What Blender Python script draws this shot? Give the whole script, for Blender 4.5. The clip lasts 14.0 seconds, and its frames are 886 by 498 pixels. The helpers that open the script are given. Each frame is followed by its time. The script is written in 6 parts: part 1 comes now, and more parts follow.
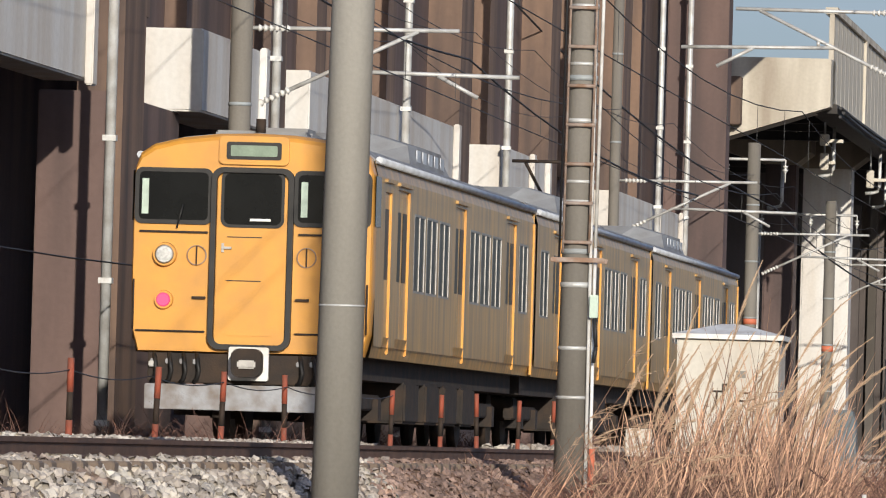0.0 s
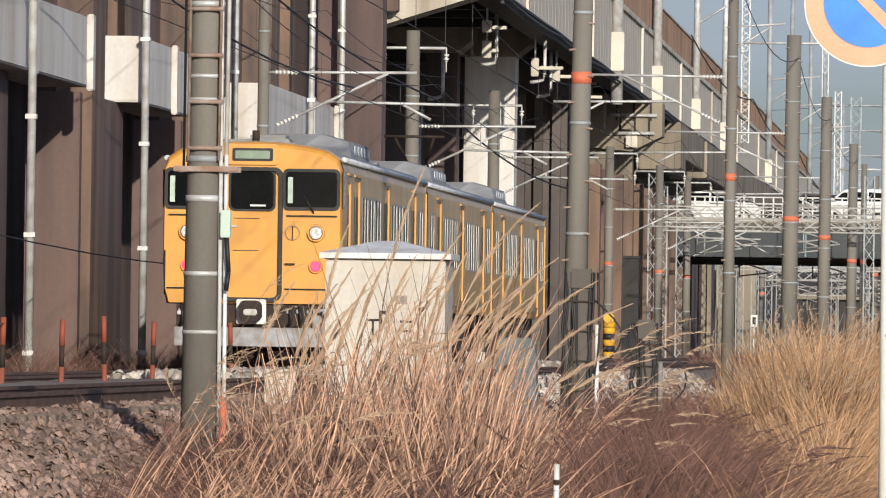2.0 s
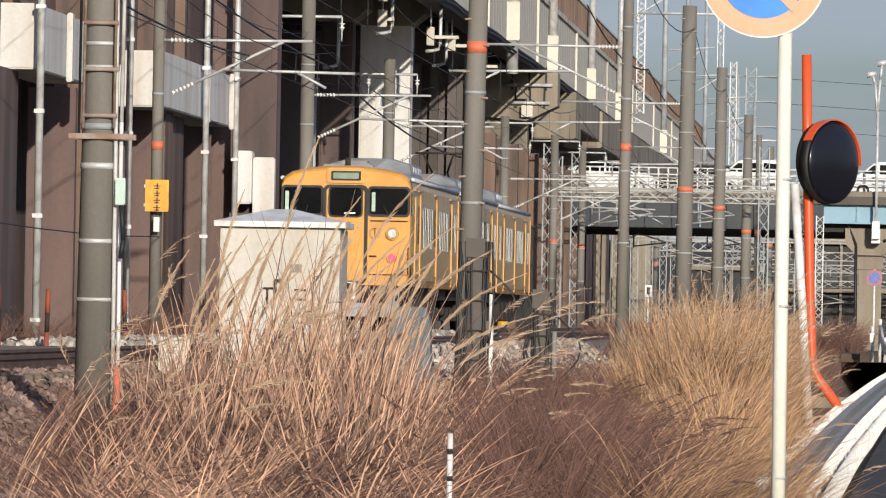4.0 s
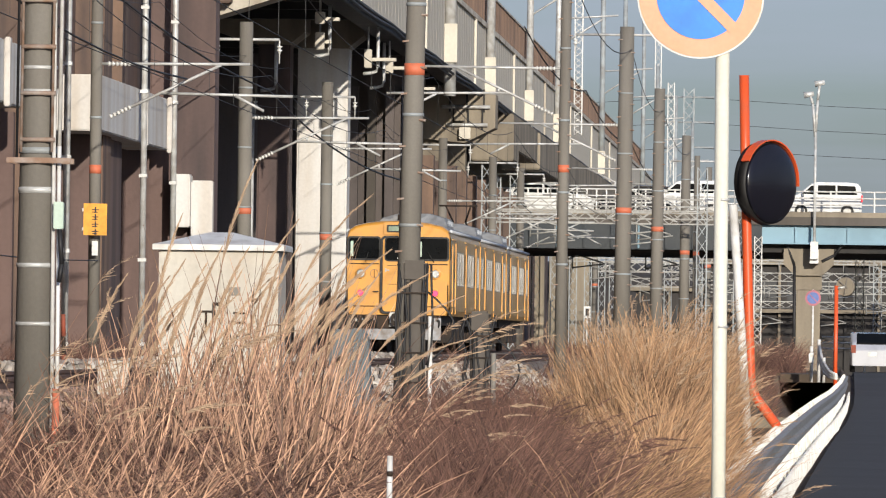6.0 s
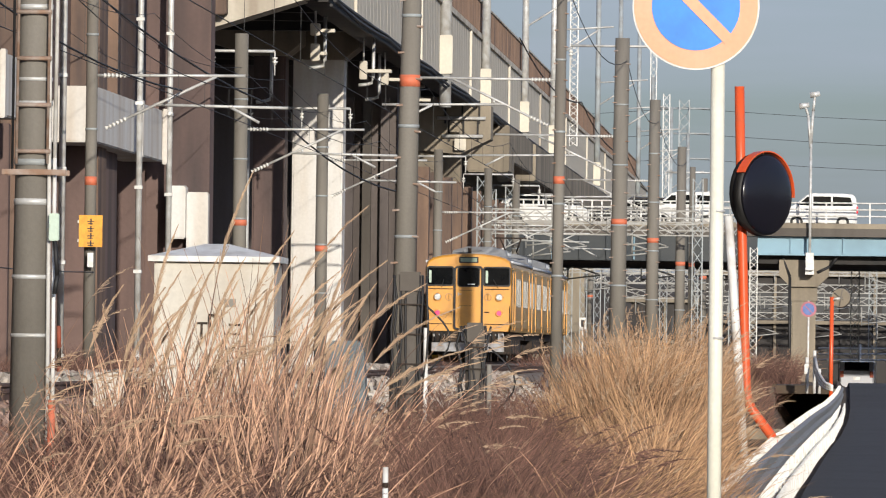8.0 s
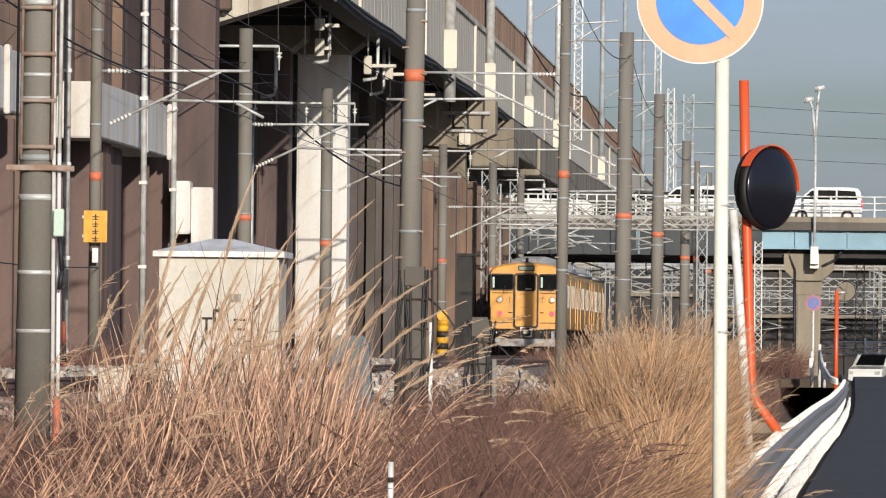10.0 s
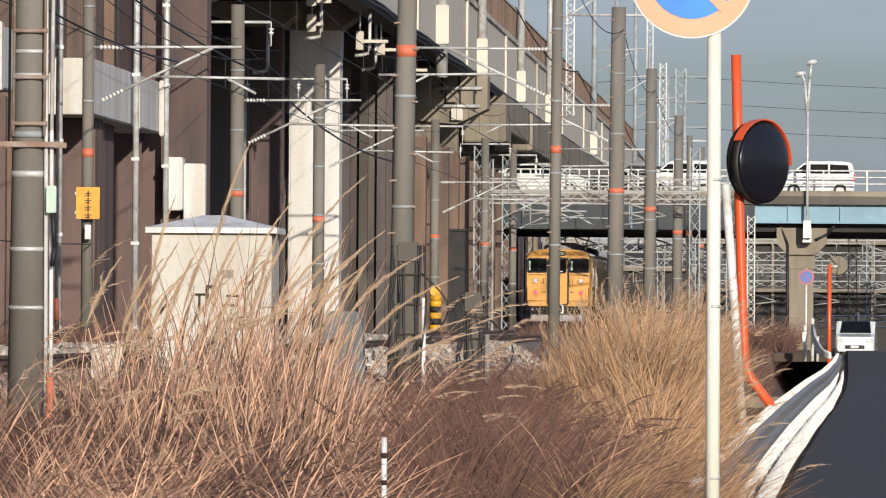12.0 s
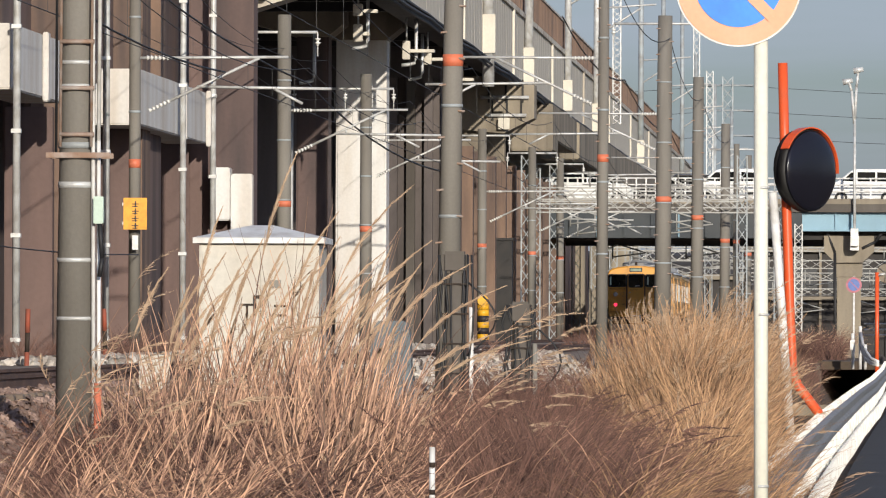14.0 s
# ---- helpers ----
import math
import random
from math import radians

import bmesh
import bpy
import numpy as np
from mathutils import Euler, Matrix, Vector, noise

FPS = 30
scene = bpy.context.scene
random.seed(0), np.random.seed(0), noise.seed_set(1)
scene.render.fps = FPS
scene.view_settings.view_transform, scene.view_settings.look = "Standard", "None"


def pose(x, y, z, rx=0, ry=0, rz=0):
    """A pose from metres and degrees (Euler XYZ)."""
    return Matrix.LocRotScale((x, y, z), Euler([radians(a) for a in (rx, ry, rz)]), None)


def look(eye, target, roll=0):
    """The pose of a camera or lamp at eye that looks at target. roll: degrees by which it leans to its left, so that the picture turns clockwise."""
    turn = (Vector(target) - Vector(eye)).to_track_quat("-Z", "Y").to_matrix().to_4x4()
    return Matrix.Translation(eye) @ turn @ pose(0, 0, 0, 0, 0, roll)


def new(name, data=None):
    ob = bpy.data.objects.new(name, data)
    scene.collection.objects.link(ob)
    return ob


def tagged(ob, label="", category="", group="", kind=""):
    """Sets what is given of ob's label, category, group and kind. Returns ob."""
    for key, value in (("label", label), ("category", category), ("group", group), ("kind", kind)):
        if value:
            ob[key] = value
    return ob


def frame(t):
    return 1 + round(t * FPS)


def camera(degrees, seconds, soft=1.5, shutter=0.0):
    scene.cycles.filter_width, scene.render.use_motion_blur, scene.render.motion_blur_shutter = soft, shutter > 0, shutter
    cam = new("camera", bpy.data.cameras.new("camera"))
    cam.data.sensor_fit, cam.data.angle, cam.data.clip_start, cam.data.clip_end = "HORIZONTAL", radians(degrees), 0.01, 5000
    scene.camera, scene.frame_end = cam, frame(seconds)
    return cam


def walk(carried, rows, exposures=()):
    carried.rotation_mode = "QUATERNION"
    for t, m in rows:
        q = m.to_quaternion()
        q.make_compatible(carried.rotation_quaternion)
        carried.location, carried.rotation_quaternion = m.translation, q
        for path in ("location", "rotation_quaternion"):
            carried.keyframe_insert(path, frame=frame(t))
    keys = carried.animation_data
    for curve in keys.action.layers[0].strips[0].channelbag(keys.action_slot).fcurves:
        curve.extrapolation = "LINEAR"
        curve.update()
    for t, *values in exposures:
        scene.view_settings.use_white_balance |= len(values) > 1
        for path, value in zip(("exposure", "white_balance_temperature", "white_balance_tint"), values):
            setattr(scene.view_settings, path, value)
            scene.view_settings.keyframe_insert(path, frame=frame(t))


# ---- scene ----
# long lens on the roadside, 1.9 m above the road; x across, y along the railway, z up
cam = camera(6.191, 14.0, 1.15)
PATH = [
    (0, pose(0.873, -12.213, 1.474, 91.3716, -1.6585, 6.2142)),
    (0.5, pose(0.922, -11.197, 1.624, 91.1173, -1.1135, 5.7210)),
    (1, pose(0.350, -4.588, 1.785, 91.0015, -0.7772, 4.9588)),
    (1.5, pose(0, 0, 1.9, 90.8063, -0.9413, 4.478)),
    (2, pose(0, 0, 1.9, 90.6602, -0.7805, 3.8596)),
    (2.5, pose(0, 0, 1.9, 90.5803, -1.2205, 3.5815)),
    (3, pose(0, 0, 1.9, 90.4939, -1.1135, 3.1996)),
    (3.5, pose(0, 0, 1.9, 90.4399, -1.1109, 3.1775)),
    (6, pose(0, 0, 1.9, 90.6165, -0.7601, 2.693)),
    (6.5, pose(0, 0, 1.9, 90.6353, -0.8859, 2.7151)),
    (7, pose(0, 0, 1.9, 90.6652, -0.7878, 2.6836)),
    (7.5, pose(0, 0, 1.9, 90.7016, -0.7328, 2.6503)),
    (8, pose(0, 0, 1.9, 90.6968, -0.7191, 2.6618)),
    (10.5, pose(0, 0, 1.9, 90.6401, -0.5646, 2.7146)),
    (11, pose(0, 0, 1.9, 90.6089, -0.5948, 2.7754)),
    (11.5, pose(0, 0, 1.9, 90.5465, -0.5995, 2.6967)),
    (12, pose(0, 0, 1.9, 90.4868, -0.3925, 2.6475)),
    (12.5, pose(0, 0, 1.9, 90.5082, -0.2326, 2.688)),
    (13, pose(0, 0, 1.9, 90.6032, -0.2013, 2.7736)),
    (13.5, pose(0, 0, 1.9, 90.5946, -0.0279, 2.8561)),
    (14, pose(0, 0, 1.9, 90.5507, -0.1801, 2.9805)),
]
walk(cam, PATH)

# ---- light ----
SUN_SIDE, SUN_HIGH = 14.5, 13.5      # degrees to the right behind the camera, and above the horizon
world = bpy.data.worlds.new("winter_sky")
scene.world = world
world.use_nodes = True
wn, wl = world.node_tree.nodes, world.node_tree.links
sky = wn.new("ShaderNodeTexSky")
sky.sky_type = "NISHITA"
sky.sun_disc = False
sky.sun_elevation = radians(SUN_HIGH)
sky.sun_rotation = radians(180 - SUN_SIDE)
sky.air_density, sky.dust_density, sky.ozone_density = 1.0, 1.2, 1.5
# thin streaks of cloud over the blue
coord = wn.new("ShaderNodeTexCoord")
mapping = wn.new("ShaderNodeMapping")
mapping.inputs["Scale"].default_value = (3, 3, 30)
cloud = wn.new("ShaderNodeTexNoise")
cloud.inputs["Scale"].default_value = 2.0
cloud.inputs["Detail"].default_value = 5
ramp = wn.new("ShaderNodeValToRGB")
ramp.color_ramp.elements[0].position, ramp.color_ramp.elements[1].position = 0.36, 0.70
ramp.color_ramp.elements[1].color = (0.8, 0.8, 0.8, 1)
mix = wn.new("ShaderNodeMix")
mix.data_type = "RGBA"
mix.inputs["B"].default_value = (5.2, 5.7, 7.2, 1)
wl.new(coord.outputs["Generated"], mapping.inputs["Vector"])
wl.new(mapping.outputs["Vector"], cloud.inputs["Vector"])
wl.new(cloud.outputs["Fac"], ramp.inputs["Fac"])
wl.new(ramp.outputs["Color"], mix.inputs["Factor"])
tint = wn.new("ShaderNodeMix")
tint.data_type, tint.blend_type = "RGBA", "MULTIPLY"
tint.inputs["Factor"].default_value = 1.0
tint.inputs["B"].default_value = (0.74, 0.91, 1.38, 1)
wl.new(sky.outputs["Color"], tint.inputs["A"])
wl.new(tint.outputs["Result"], mix.inputs["A"])
wl.new(mix.outputs["Result"], wn["Background"].inputs["Color"])
wn["Background"].inputs["Strength"].default_value = 0.084

sun = new("sun", bpy.data.lights.new("sun", "SUN"))
sun.data.energy, sun.data.angle, sun.data.color = 4.35, radians(0.55), (1.0, 0.92, 0.80)
sun.matrix_world = look((60 * math.sin(radians(SUN_SIDE)), -60 * math.cos(radians(SUN_SIDE)), 60 * math.tan(radians(SUN_HIGH))), (0, 0, 0))
scene.view_settings.exposure = 0.0

# ---- materials ----
def surface(name, colour, rough=0.7, metal=0.0, second=None, scale=3.0, mixing=0.5, bump=0.15, grain=40.0, streak=False, coat=0.0, vary=0.0, island=False, speck=0.12):
    """A worn surface: base colour, a second colour in blotches (or rain streaks), fine grain and relief."""
    m = bpy.data.materials.new(name)
    m.use_nodes = True
    n, l = m.node_tree.nodes, m.node_tree.links
    b = n["Principled BSDF"]
    b.inputs["Roughness"].default_value, b.inputs["Metallic"].default_value = rough, metal
    b.inputs["Coat Weight"].default_value = coat
    b.inputs["Coat Roughness"].default_value = 0.12
    co = n.new("ShaderNodeTexCoord")
    mp = n.new("ShaderNodeMapping")
    mp.inputs["Scale"].default_value = (1.8, 1.8, 0.25) if streak else (1, 1, 1)
    l.new(co.outputs["Object"], mp.inputs["Vector"])
    big = n.new("ShaderNodeTexNoise")
    big.inputs["Scale"].default_value, big.inputs["Detail"].default_value = scale, 6
    l.new(mp.outputs["Vector"], big.inputs["Vector"])
    rp = n.new("ShaderNodeValToRGB")
    rp.color_ramp.elements[0].position = 0.5 - 0.22 * mixing
    rp.color_ramp.elements[1].position = 0.78 - 0.12 * mixing
    l.new(big.outputs["Fac"], rp.inputs["Fac"])
    mx = n.new("ShaderNodeMix")
    mx.data_type = "RGBA"
    mx.inputs["A"].default_value = (*colour, 1)
    mx.inputs["B"].default_value = (*(second or [c * 0.7 for c in colour]), 1)
    l.new(rp.outputs["Color"], mx.inputs["Factor"])
    fine = n.new("ShaderNodeTexNoise")
    fine.inputs["Scale"].default_value, fine.inputs["Detail"].default_value = grain, 4
    l.new(co.outputs["Object"], fine.inputs["Vector"])
    hs = n.new("ShaderNodeHueSaturation")
    l.new(mx.outputs["Result"], hs.inputs["Color"])
    mr = n.new("ShaderNodeMapRange")
    mr.inputs["To Min"].default_value, mr.inputs["To Max"].default_value = 1 - speck, 1 + speck
    l.new(fine.outputs["Fac"], mr.inputs["Value"])
    value = mr.outputs["Result"]
    if vary:
        if island:
            src = n.new("ShaderNodeNewGeometry").outputs["Random Per Island"]
        else:
            src = n.new("ShaderNodeObjectInfo").outputs["Random"]
        vr = n.new("ShaderNodeMapRange")
        vr.inputs["To Min"].default_value, vr.inputs["To Max"].default_value = 1 - vary, 1 + vary
        l.new(src, vr.inputs["Value"])
        mul = n.new("ShaderNodeMath")
        mul.operation = "MULTIPLY"
        l.new(value, mul.inputs[0])
        l.new(vr.outputs["Result"], mul.inputs[1])
        value = mul.outputs["Value"]
    l.new(value, hs.inputs["Value"])
    l.new(hs.outputs["Color"], b.inputs["Base Color"])
    if bump:
        bp = n.new("ShaderNodeBump")
        bp.inputs["Strength"].default_value, bp.inputs["Distance"].default_value = bump, 0.02
        l.new(fine.outputs["Fac"], bp.inputs["Height"])
        l.new(bp.outputs["Normal"], b.inputs["Normal"])
    return m


def glow(name, colour, power):
    m = bpy.data.materials.new(name)
    m.use_nodes = True
    b = m.node_tree.nodes["Principled BSDF"]
    b.inputs["Base Color"].default_value = (*colour, 1)
    b.inputs["Emission Color"].default_value = (*colour, 1)
    b.inputs["Emission Strength"].default_value = power
    return m


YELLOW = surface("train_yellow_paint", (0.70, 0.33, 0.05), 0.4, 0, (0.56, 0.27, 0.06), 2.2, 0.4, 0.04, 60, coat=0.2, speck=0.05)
# dust streaks plus a duller yellow that paints in the side's weaker light
SIDE = surface("dusty_shaded_side_paint", (0.58, 0.33, 0.075), 0.34, 0, (0.28, 0.17, 0.065), 2.5, 0.75, 0.05, 30, streak=True, coat=0.12, speck=0.1)
ROOFGREY = surface("grey_roof_paint", (0.30, 0.31, 0.32), 0.7, 0, (0.18, 0.17, 0.16), 1.5, 0.6, 0.1)
GUTTER = surface("pale_gutter_paint", (0.55, 0.58, 0.62), 0.4, 0, None, 3, 0.4, 0.03)
GLASS = surface("dark_train_glass", (0.004, 0.005, 0.006), 0.12, 0, (0.008, 0.009, 0.010), 2, 0.5, 0.0)
RUBBER = surface("black_rubber", (0.010, 0.010, 0.010), 0.6, 0, (0.022, 0.02, 0.018), 6, 0.5, 0.05)
SILVER = surface("bare_aluminium_frame", (0.42, 0.41, 0.39), 0.5, 0.6, None, 8, 0.4, 0.03)
UNDER = surface("sooty_underframe", (0.022, 0.017, 0.014), 0.8, 0.1, (0.055, 0.033, 0.02), 4, 0.5, 0.2)
PLOUGH = surface("grey_plough_steel", (0.30, 0.31, 0.33), 0.5, 0.2, (0.16, 0.13, 0.11), 5, 0.5, 0.1)
WHITEPAINT = surface("white_enamel", (0.78, 0.78, 0.76), 0.4, 0, (0.5, 0.47, 0.42), 5, 0.4, 0.05)
BROWN = surface("dark_brown_wall", (0.165, 0.108, 0.094), 0.85, 0, (0.064, 0.048, 0.047), 0.5, 0.6, 0.2, 9, streak=True)
PILASTER = surface("rust_stained_pilaster", (0.21, 0.135, 0.095), 0.85, 0, (0.075, 0.055, 0.05), 0.9, 0.6, 0.2, 9, streak=True)
PALE = surface("pale_concrete", (0.68, 0.67, 0.645), 0.85, 0, (0.54, 0.48, 0.41), 0.7, 0.5, 0.15, 12, streak=True)
CREAM = surface("cream_viaduct_concrete", (0.64, 0.60, 0.51), 0.85, 0, (0.34, 0.29, 0.23), 0.5, 0.5, 0.15, 10, streak=True)
CONC = surface("grey_pole_concrete", (0.30, 0.285, 0.25), 0.85, 0, (0.20, 0.185, 0.16), 1.2, 0.6, 0.15, 30, streak=True)
MASTCONC = surface("dull_mast_concrete", (0.215, 0.20, 0.175), 0.85, 0, (0.14, 0.125, 0.105), 1.2, 0.6, 0.15, 30, streak=True)
SIDEGLASS = surface("dusty_side_glass", (0.012, 0.012, 0.013), 0.32, 0, (0.03, 0.028, 0.025), 2, 0.5, 0.0)
for node in GLASS.node_tree.nodes:
    if node.type == "BSDF_PRINCIPLED":
        node.inputs["Specular IOR Level"].default_value = 0.22
for node in SIDEGLASS.node_tree.nodes:
    if node.type == "BSDF_PRINCIPLED":
        node.inputs["Specular IOR Level"].default_value = 0.06
RUSTYSTONE = surface("rust_brown_ballast_stone", (0.36, 0.25, 0.20), 0.9, 0, (0.13, 0.085, 0.07), 0.6, 0.6, 0.2, 30, vary=0.45, island=True)
PIERCONC = surface("weathered_pier_concrete", (0.31, 0.265, 0.20), 0.9, 0, (0.13, 0.11, 0.085), 0.4, 0.6, 0.2, 10, streak=True)
# for dark steel parts, and as painted shade on deck and bridge undersides
DARKSTEEL_SHADE = surface("dark_steel_and_underside_shade", (0.02, 0.02, 0.02), 0.75, 0.1, (0.045, 0.038, 0.034), 1.0, 0.5, 0.1)
GALV = surface("galvanised_steel", (0.62, 0.63, 0.62), 0.5, 0.25, (0.42, 0.40, 0.37), 4, 0.5, 0.08)
GREYSTEEL = surface("painted_grey_steel", (0.36, 0.40, 0.42), 0.6, 0.1, (0.26, 0.26, 0.25), 2, 0.5, 0.08)
RUSTRUNG = surface("rusty_rung", (0.30, 0.19, 0.13), 0.8, 0.2, (0.42, 0.36, 0.32), 8, 0.5, 0.15)
ORANGE = surface("orange_band_paint", (0.66, 0.17, 0.085), 0.6, 0, (0.5, 0.17, 0.10), 5, 0.4, 0.05)
REDPOLE = surface("red_orange_pole_paint", (0.75, 0.10, 0.025), 0.35, 0, (0.6, 0.11, 0.04), 3, 0.3, 0.03)
REDPOST = surface("faded_red_post_paint", (0.32, 0.07, 0.035), 0.75, 0, (0.19, 0.075, 0.05), 9, 0.5, 0.1)
RAIL = surface("rusty_rail_steel", (0.15, 0.085, 0.06), 0.75, 0.2, (0.075, 0.048, 0.038), 3, 0.5, 0.15)
SLEEPER = surface("stained_sleeper_concrete", (0.22, 0.17, 0.13), 0.9, 0, (0.11, 0.08, 0.06), 2, 0.5, 0.2)
STONE = surface("ballast_stone", (0.50, 0.465, 0.41), 0.9, 0, (0.22, 0.16, 0.13), 0.6, 0.6, 0.2, 30, vary=0.45, island=True)
SOIL = surface("ballast_bed", (0.24, 0.20, 0.17), 0.95, 0, (0.19, 0.14, 0.10), 0.35, 0.6, 0.5, 18)
EARTH = surface("dry_earth", (0.11, 0.078, 0.052), 0.95, 0, (0.06, 0.045, 0.032), 0.4, 0.6, 0.4, 12)
ASPHALT = surface("grey_asphalt", (0.045, 0.045, 0.048), 0.85, 0, (0.032, 0.032, 0.034), 0.4, 0.5, 0.25, 60)
REED = surface("dry_reed_straw", (0.59, 0.355, 0.225), 0.7, 0, (0.10, 0.047, 0.037), 3.0, 0.8, 0.0, 6, vary=0.75, island=True)
PLUME = surface("fluffy_reed_plume", (0.46, 0.33, 0.22), 0.9, 0, (0.34, 0.23, 0.15), 1.0, 0.5, 0.0, 6, vary=0.3, island=True)
GOLDGRASS = surface("golden_dry_grass", (0.44, 0.265, 0.14), 0.75, 0, (0.16, 0.082, 0.045), 1.4, 0.6, 0.0, 6, vary=0.65, island=True)
TWIG = surface("reddish_dry_twigs", (0.082, 0.042, 0.034), 0.85, 0, (0.20, 0.105, 0.075), 0.8, 0.6, 0.0, 8, vary=0.65, island=True)
WIRE = surface("black_cable", (0.02, 0.02, 0.022), 0.6, 0.0, None, 5, 0.4, 0.0)
CERAMIC = surface("white_insulator", (0.75, 0.74, 0.70), 0.25, 0, None, 10, 0.3, 0.0)
SIGNYELLOW = surface("yellow_sign_plate", (0.85, 0.38, 0.03), 0.5, 0, None, 6, 0.3, 0.02)
SIGNBLUE = surface("blue_sign_plate", (0.02, 0.24, 0.80), 0.35, 0, None, 6, 0.2, 0.0)
SIGNRED = surface("faded_red_sign_film", (0.82, 0.36, 0.20), 0.4, 0, (0.85, 0.42, 0.27), 2, 0.4, 0.0)
GANTRY = surface("weathered_gantry_steel", (0.40, 0.40, 0.38), 0.6, 0.2, (0.26, 0.25, 0.23), 2, 0.5, 0.08)
INK = surface("black_ink", (0.025, 0.02, 0.02), 0.6, 0, None, 6, 0.3, 0.0)
MINT = surface("pale_green_box", (0.50, 0.62, 0.52), 0.5, 0, None, 6, 0.3, 0.03)
PIERDARK = surface("dark_stained_concrete", (0.13, 0.115, 0.10), 0.9, 0, (0.07, 0.06, 0.05), 0.4, 0.6, 0.2, 10, streak=True)
GIRDER = surface("blue_grey_bridge_girder", (0.20, 0.34, 0.43), 0.5, 0.1, (0.12, 0.20, 0.25), 0.4, 0.5, 0.05)
CARWHITE = surface("white_car_paint", (0.80, 0.81, 0.80), 0.2, 0, None, 1, 0.1, 0.0, coat=1.0)
CARSILVER = surface("silver_car_paint", (0.55, 0.56, 0.60), 0.3, 0.5, None, 1, 0.1, 0.0, coat=1.0)
CARBLACK = surface("black_car_paint", (0.02, 0.02, 0.025), 0.2, 0, None, 1, 0.1, 0.0, coat=1.0)
BLACKYELLOW = surface("warning_yellow", (0.80, 0.42, 0.02), 0.5, 0, None, 4, 0.3, 0.03)
TAIL = glow("lit_red_tail_lamp", (1.0, 0.03, 0.09), 2.2)
BRAKE = glow("red_brake_lamp", (1.0, 0.02, 0.03), 1.2)
LENS = surface("clear_headlamp_lens", (0.55, 0.56, 0.54), 0.25, 0.1, (0.30, 0.30, 0.30), 30, 0.5, 0.3, 80)
MIRROR = surface("convex_mirror_face", (0.010, 0.010, 0.016), 0.18, 0.0, None, 1, 0.1, 0.0)
LICHEN = surface("old_hut_panel", (0.60, 0.57, 0.50), 0.7, 0, (0.44, 0.38, 0.31), 1.2, 0.5, 0.1, 20, streak=True)

# ---- mesh helpers ----
def box(bm, x0, x1, y0, y1, z0, z1):
    v = [bm.verts.new((x, y, z)) for z in (z0, z1) for y in (y0, y1) for x in (x0, x1)]
    for f in ((0, 2, 3, 1), (4, 5, 7, 6), (0, 1, 5, 4), (2, 6, 7, 3), (0, 4, 6, 2), (1, 3, 7, 5)):
        bm.faces.new([v[i] for i in f])


def tube(bm, a, b, r0, r1=None, n=8, caps=True):
    """A tapered round bar from a to b."""
    a, b = Vector(a), Vector(b)
    r1 = r0 if r1 is None else r1
    w = (b - a).normalized()
    u = w.orthogonal().normalized()
    v = w.cross(u)
    ring = []
    for p, r in ((a, r0), (b, r1)):
        ring.append([bm.verts.new(p + r * (math.cos(2 * math.pi * i / n) * u + math.sin(2 * math.pi * i / n) * v)) for i in range(n)])
    for i in range(n):
        f = bm.faces.new((ring[0][i], ring[0][(i + 1) % n], ring[1][(i + 1) % n], ring[1][i]))
        f.smooth = n > 5
    if caps:
        bm.faces.new(ring[0][::-1])
        bm.faces.new(ring[1])


def loft(bm, rings, caps=True, smooth=False):
    """Skin closed rings of equal length into one surface."""
    vs = [[bm.verts.new(p) for p in r] for r in rings]
    n = len(vs[0])
    for a, b in zip(vs, vs[1:]):
        for i in range(n):
            f = bm.faces.new((a[i], a[(i + 1) % n], b[(i + 1) % n], b[i]))
            f.smooth = smooth
    if caps:
        bm.faces.new(vs[0][::-1])
        bm.faces.new(vs[-1])


def prism(bm, outline, y0, y1):
    """An outline in x and z drawn out along y."""
    loft(bm, [[(x, y, z) for x, z in outline] for y in (y0, y1)])


def part(name, bm, material, parent=None, label="", smooth=False, bevel=0.0):
    if bevel:
        bmesh.ops.bevel(bm, geom=list(bm.edges), offset=bevel, segments=2, affect="EDGES", clamp_overlap=True)
    bmesh.ops.recalc_face_normals(bm, faces=list(bm.faces))
    me = bpy.data.meshes.new(name)
    bm.to_mesh(me)
    bm.free()
    me.materials.append(material)
    if smooth:
        me.shade_smooth()
    ob = new(name, me)
    if parent is not None:
        ob.parent = parent
    if label:
        tagged(ob, label)
    return ob


def boxes(name, dims, material, parent=None, label="", bevel=0.0):
    bm = bmesh.new()
    for d in dims:
        box(bm, *d)
    return part(name, bm, material, parent, label, bevel=bevel)


def bars(name, list_of, r, material, parent=None, label="", n=6):
    bm = bmesh.new()
    for a, b in list_of:
        tube(bm, a, b, r, None, n)
    return part(name, bm, material, parent, label)


def hose(name, pts, r, material, parent=None, label="", n=5):
    """One bent round bar through the points."""
    pts = [Vector(p) for p in pts]
    rings = []
    for i, p in enumerate(pts):
        w = (pts[min(i + 1, len(pts) - 1)] - pts[max(i - 1, 0)]).normalized()
        u = w.cross(Vector((0.31, 0.17, 0.93))).normalized()
        v = w.cross(u)
        rings.append([p + r * (math.cos(2 * math.pi * k / n) * u + math.sin(2 * math.pi * k / n) * v) for k in range(n)])
    bm = bmesh.new()
    loft(bm, rings, True, True)
    return part(name, bm, material, parent, label)


def thing(name, x, y, z, label, category, group="", rz=0):
    ob = new(name)
    ob.matrix_basis = pose(x, y, z, 0, 0, rz)
    return tagged(ob, label, category, group)

# ---- ground, tracks and road ----
RAILTOP = 1.45
TRACKS = (-12.0, -8.5)
rng = random.Random(7)


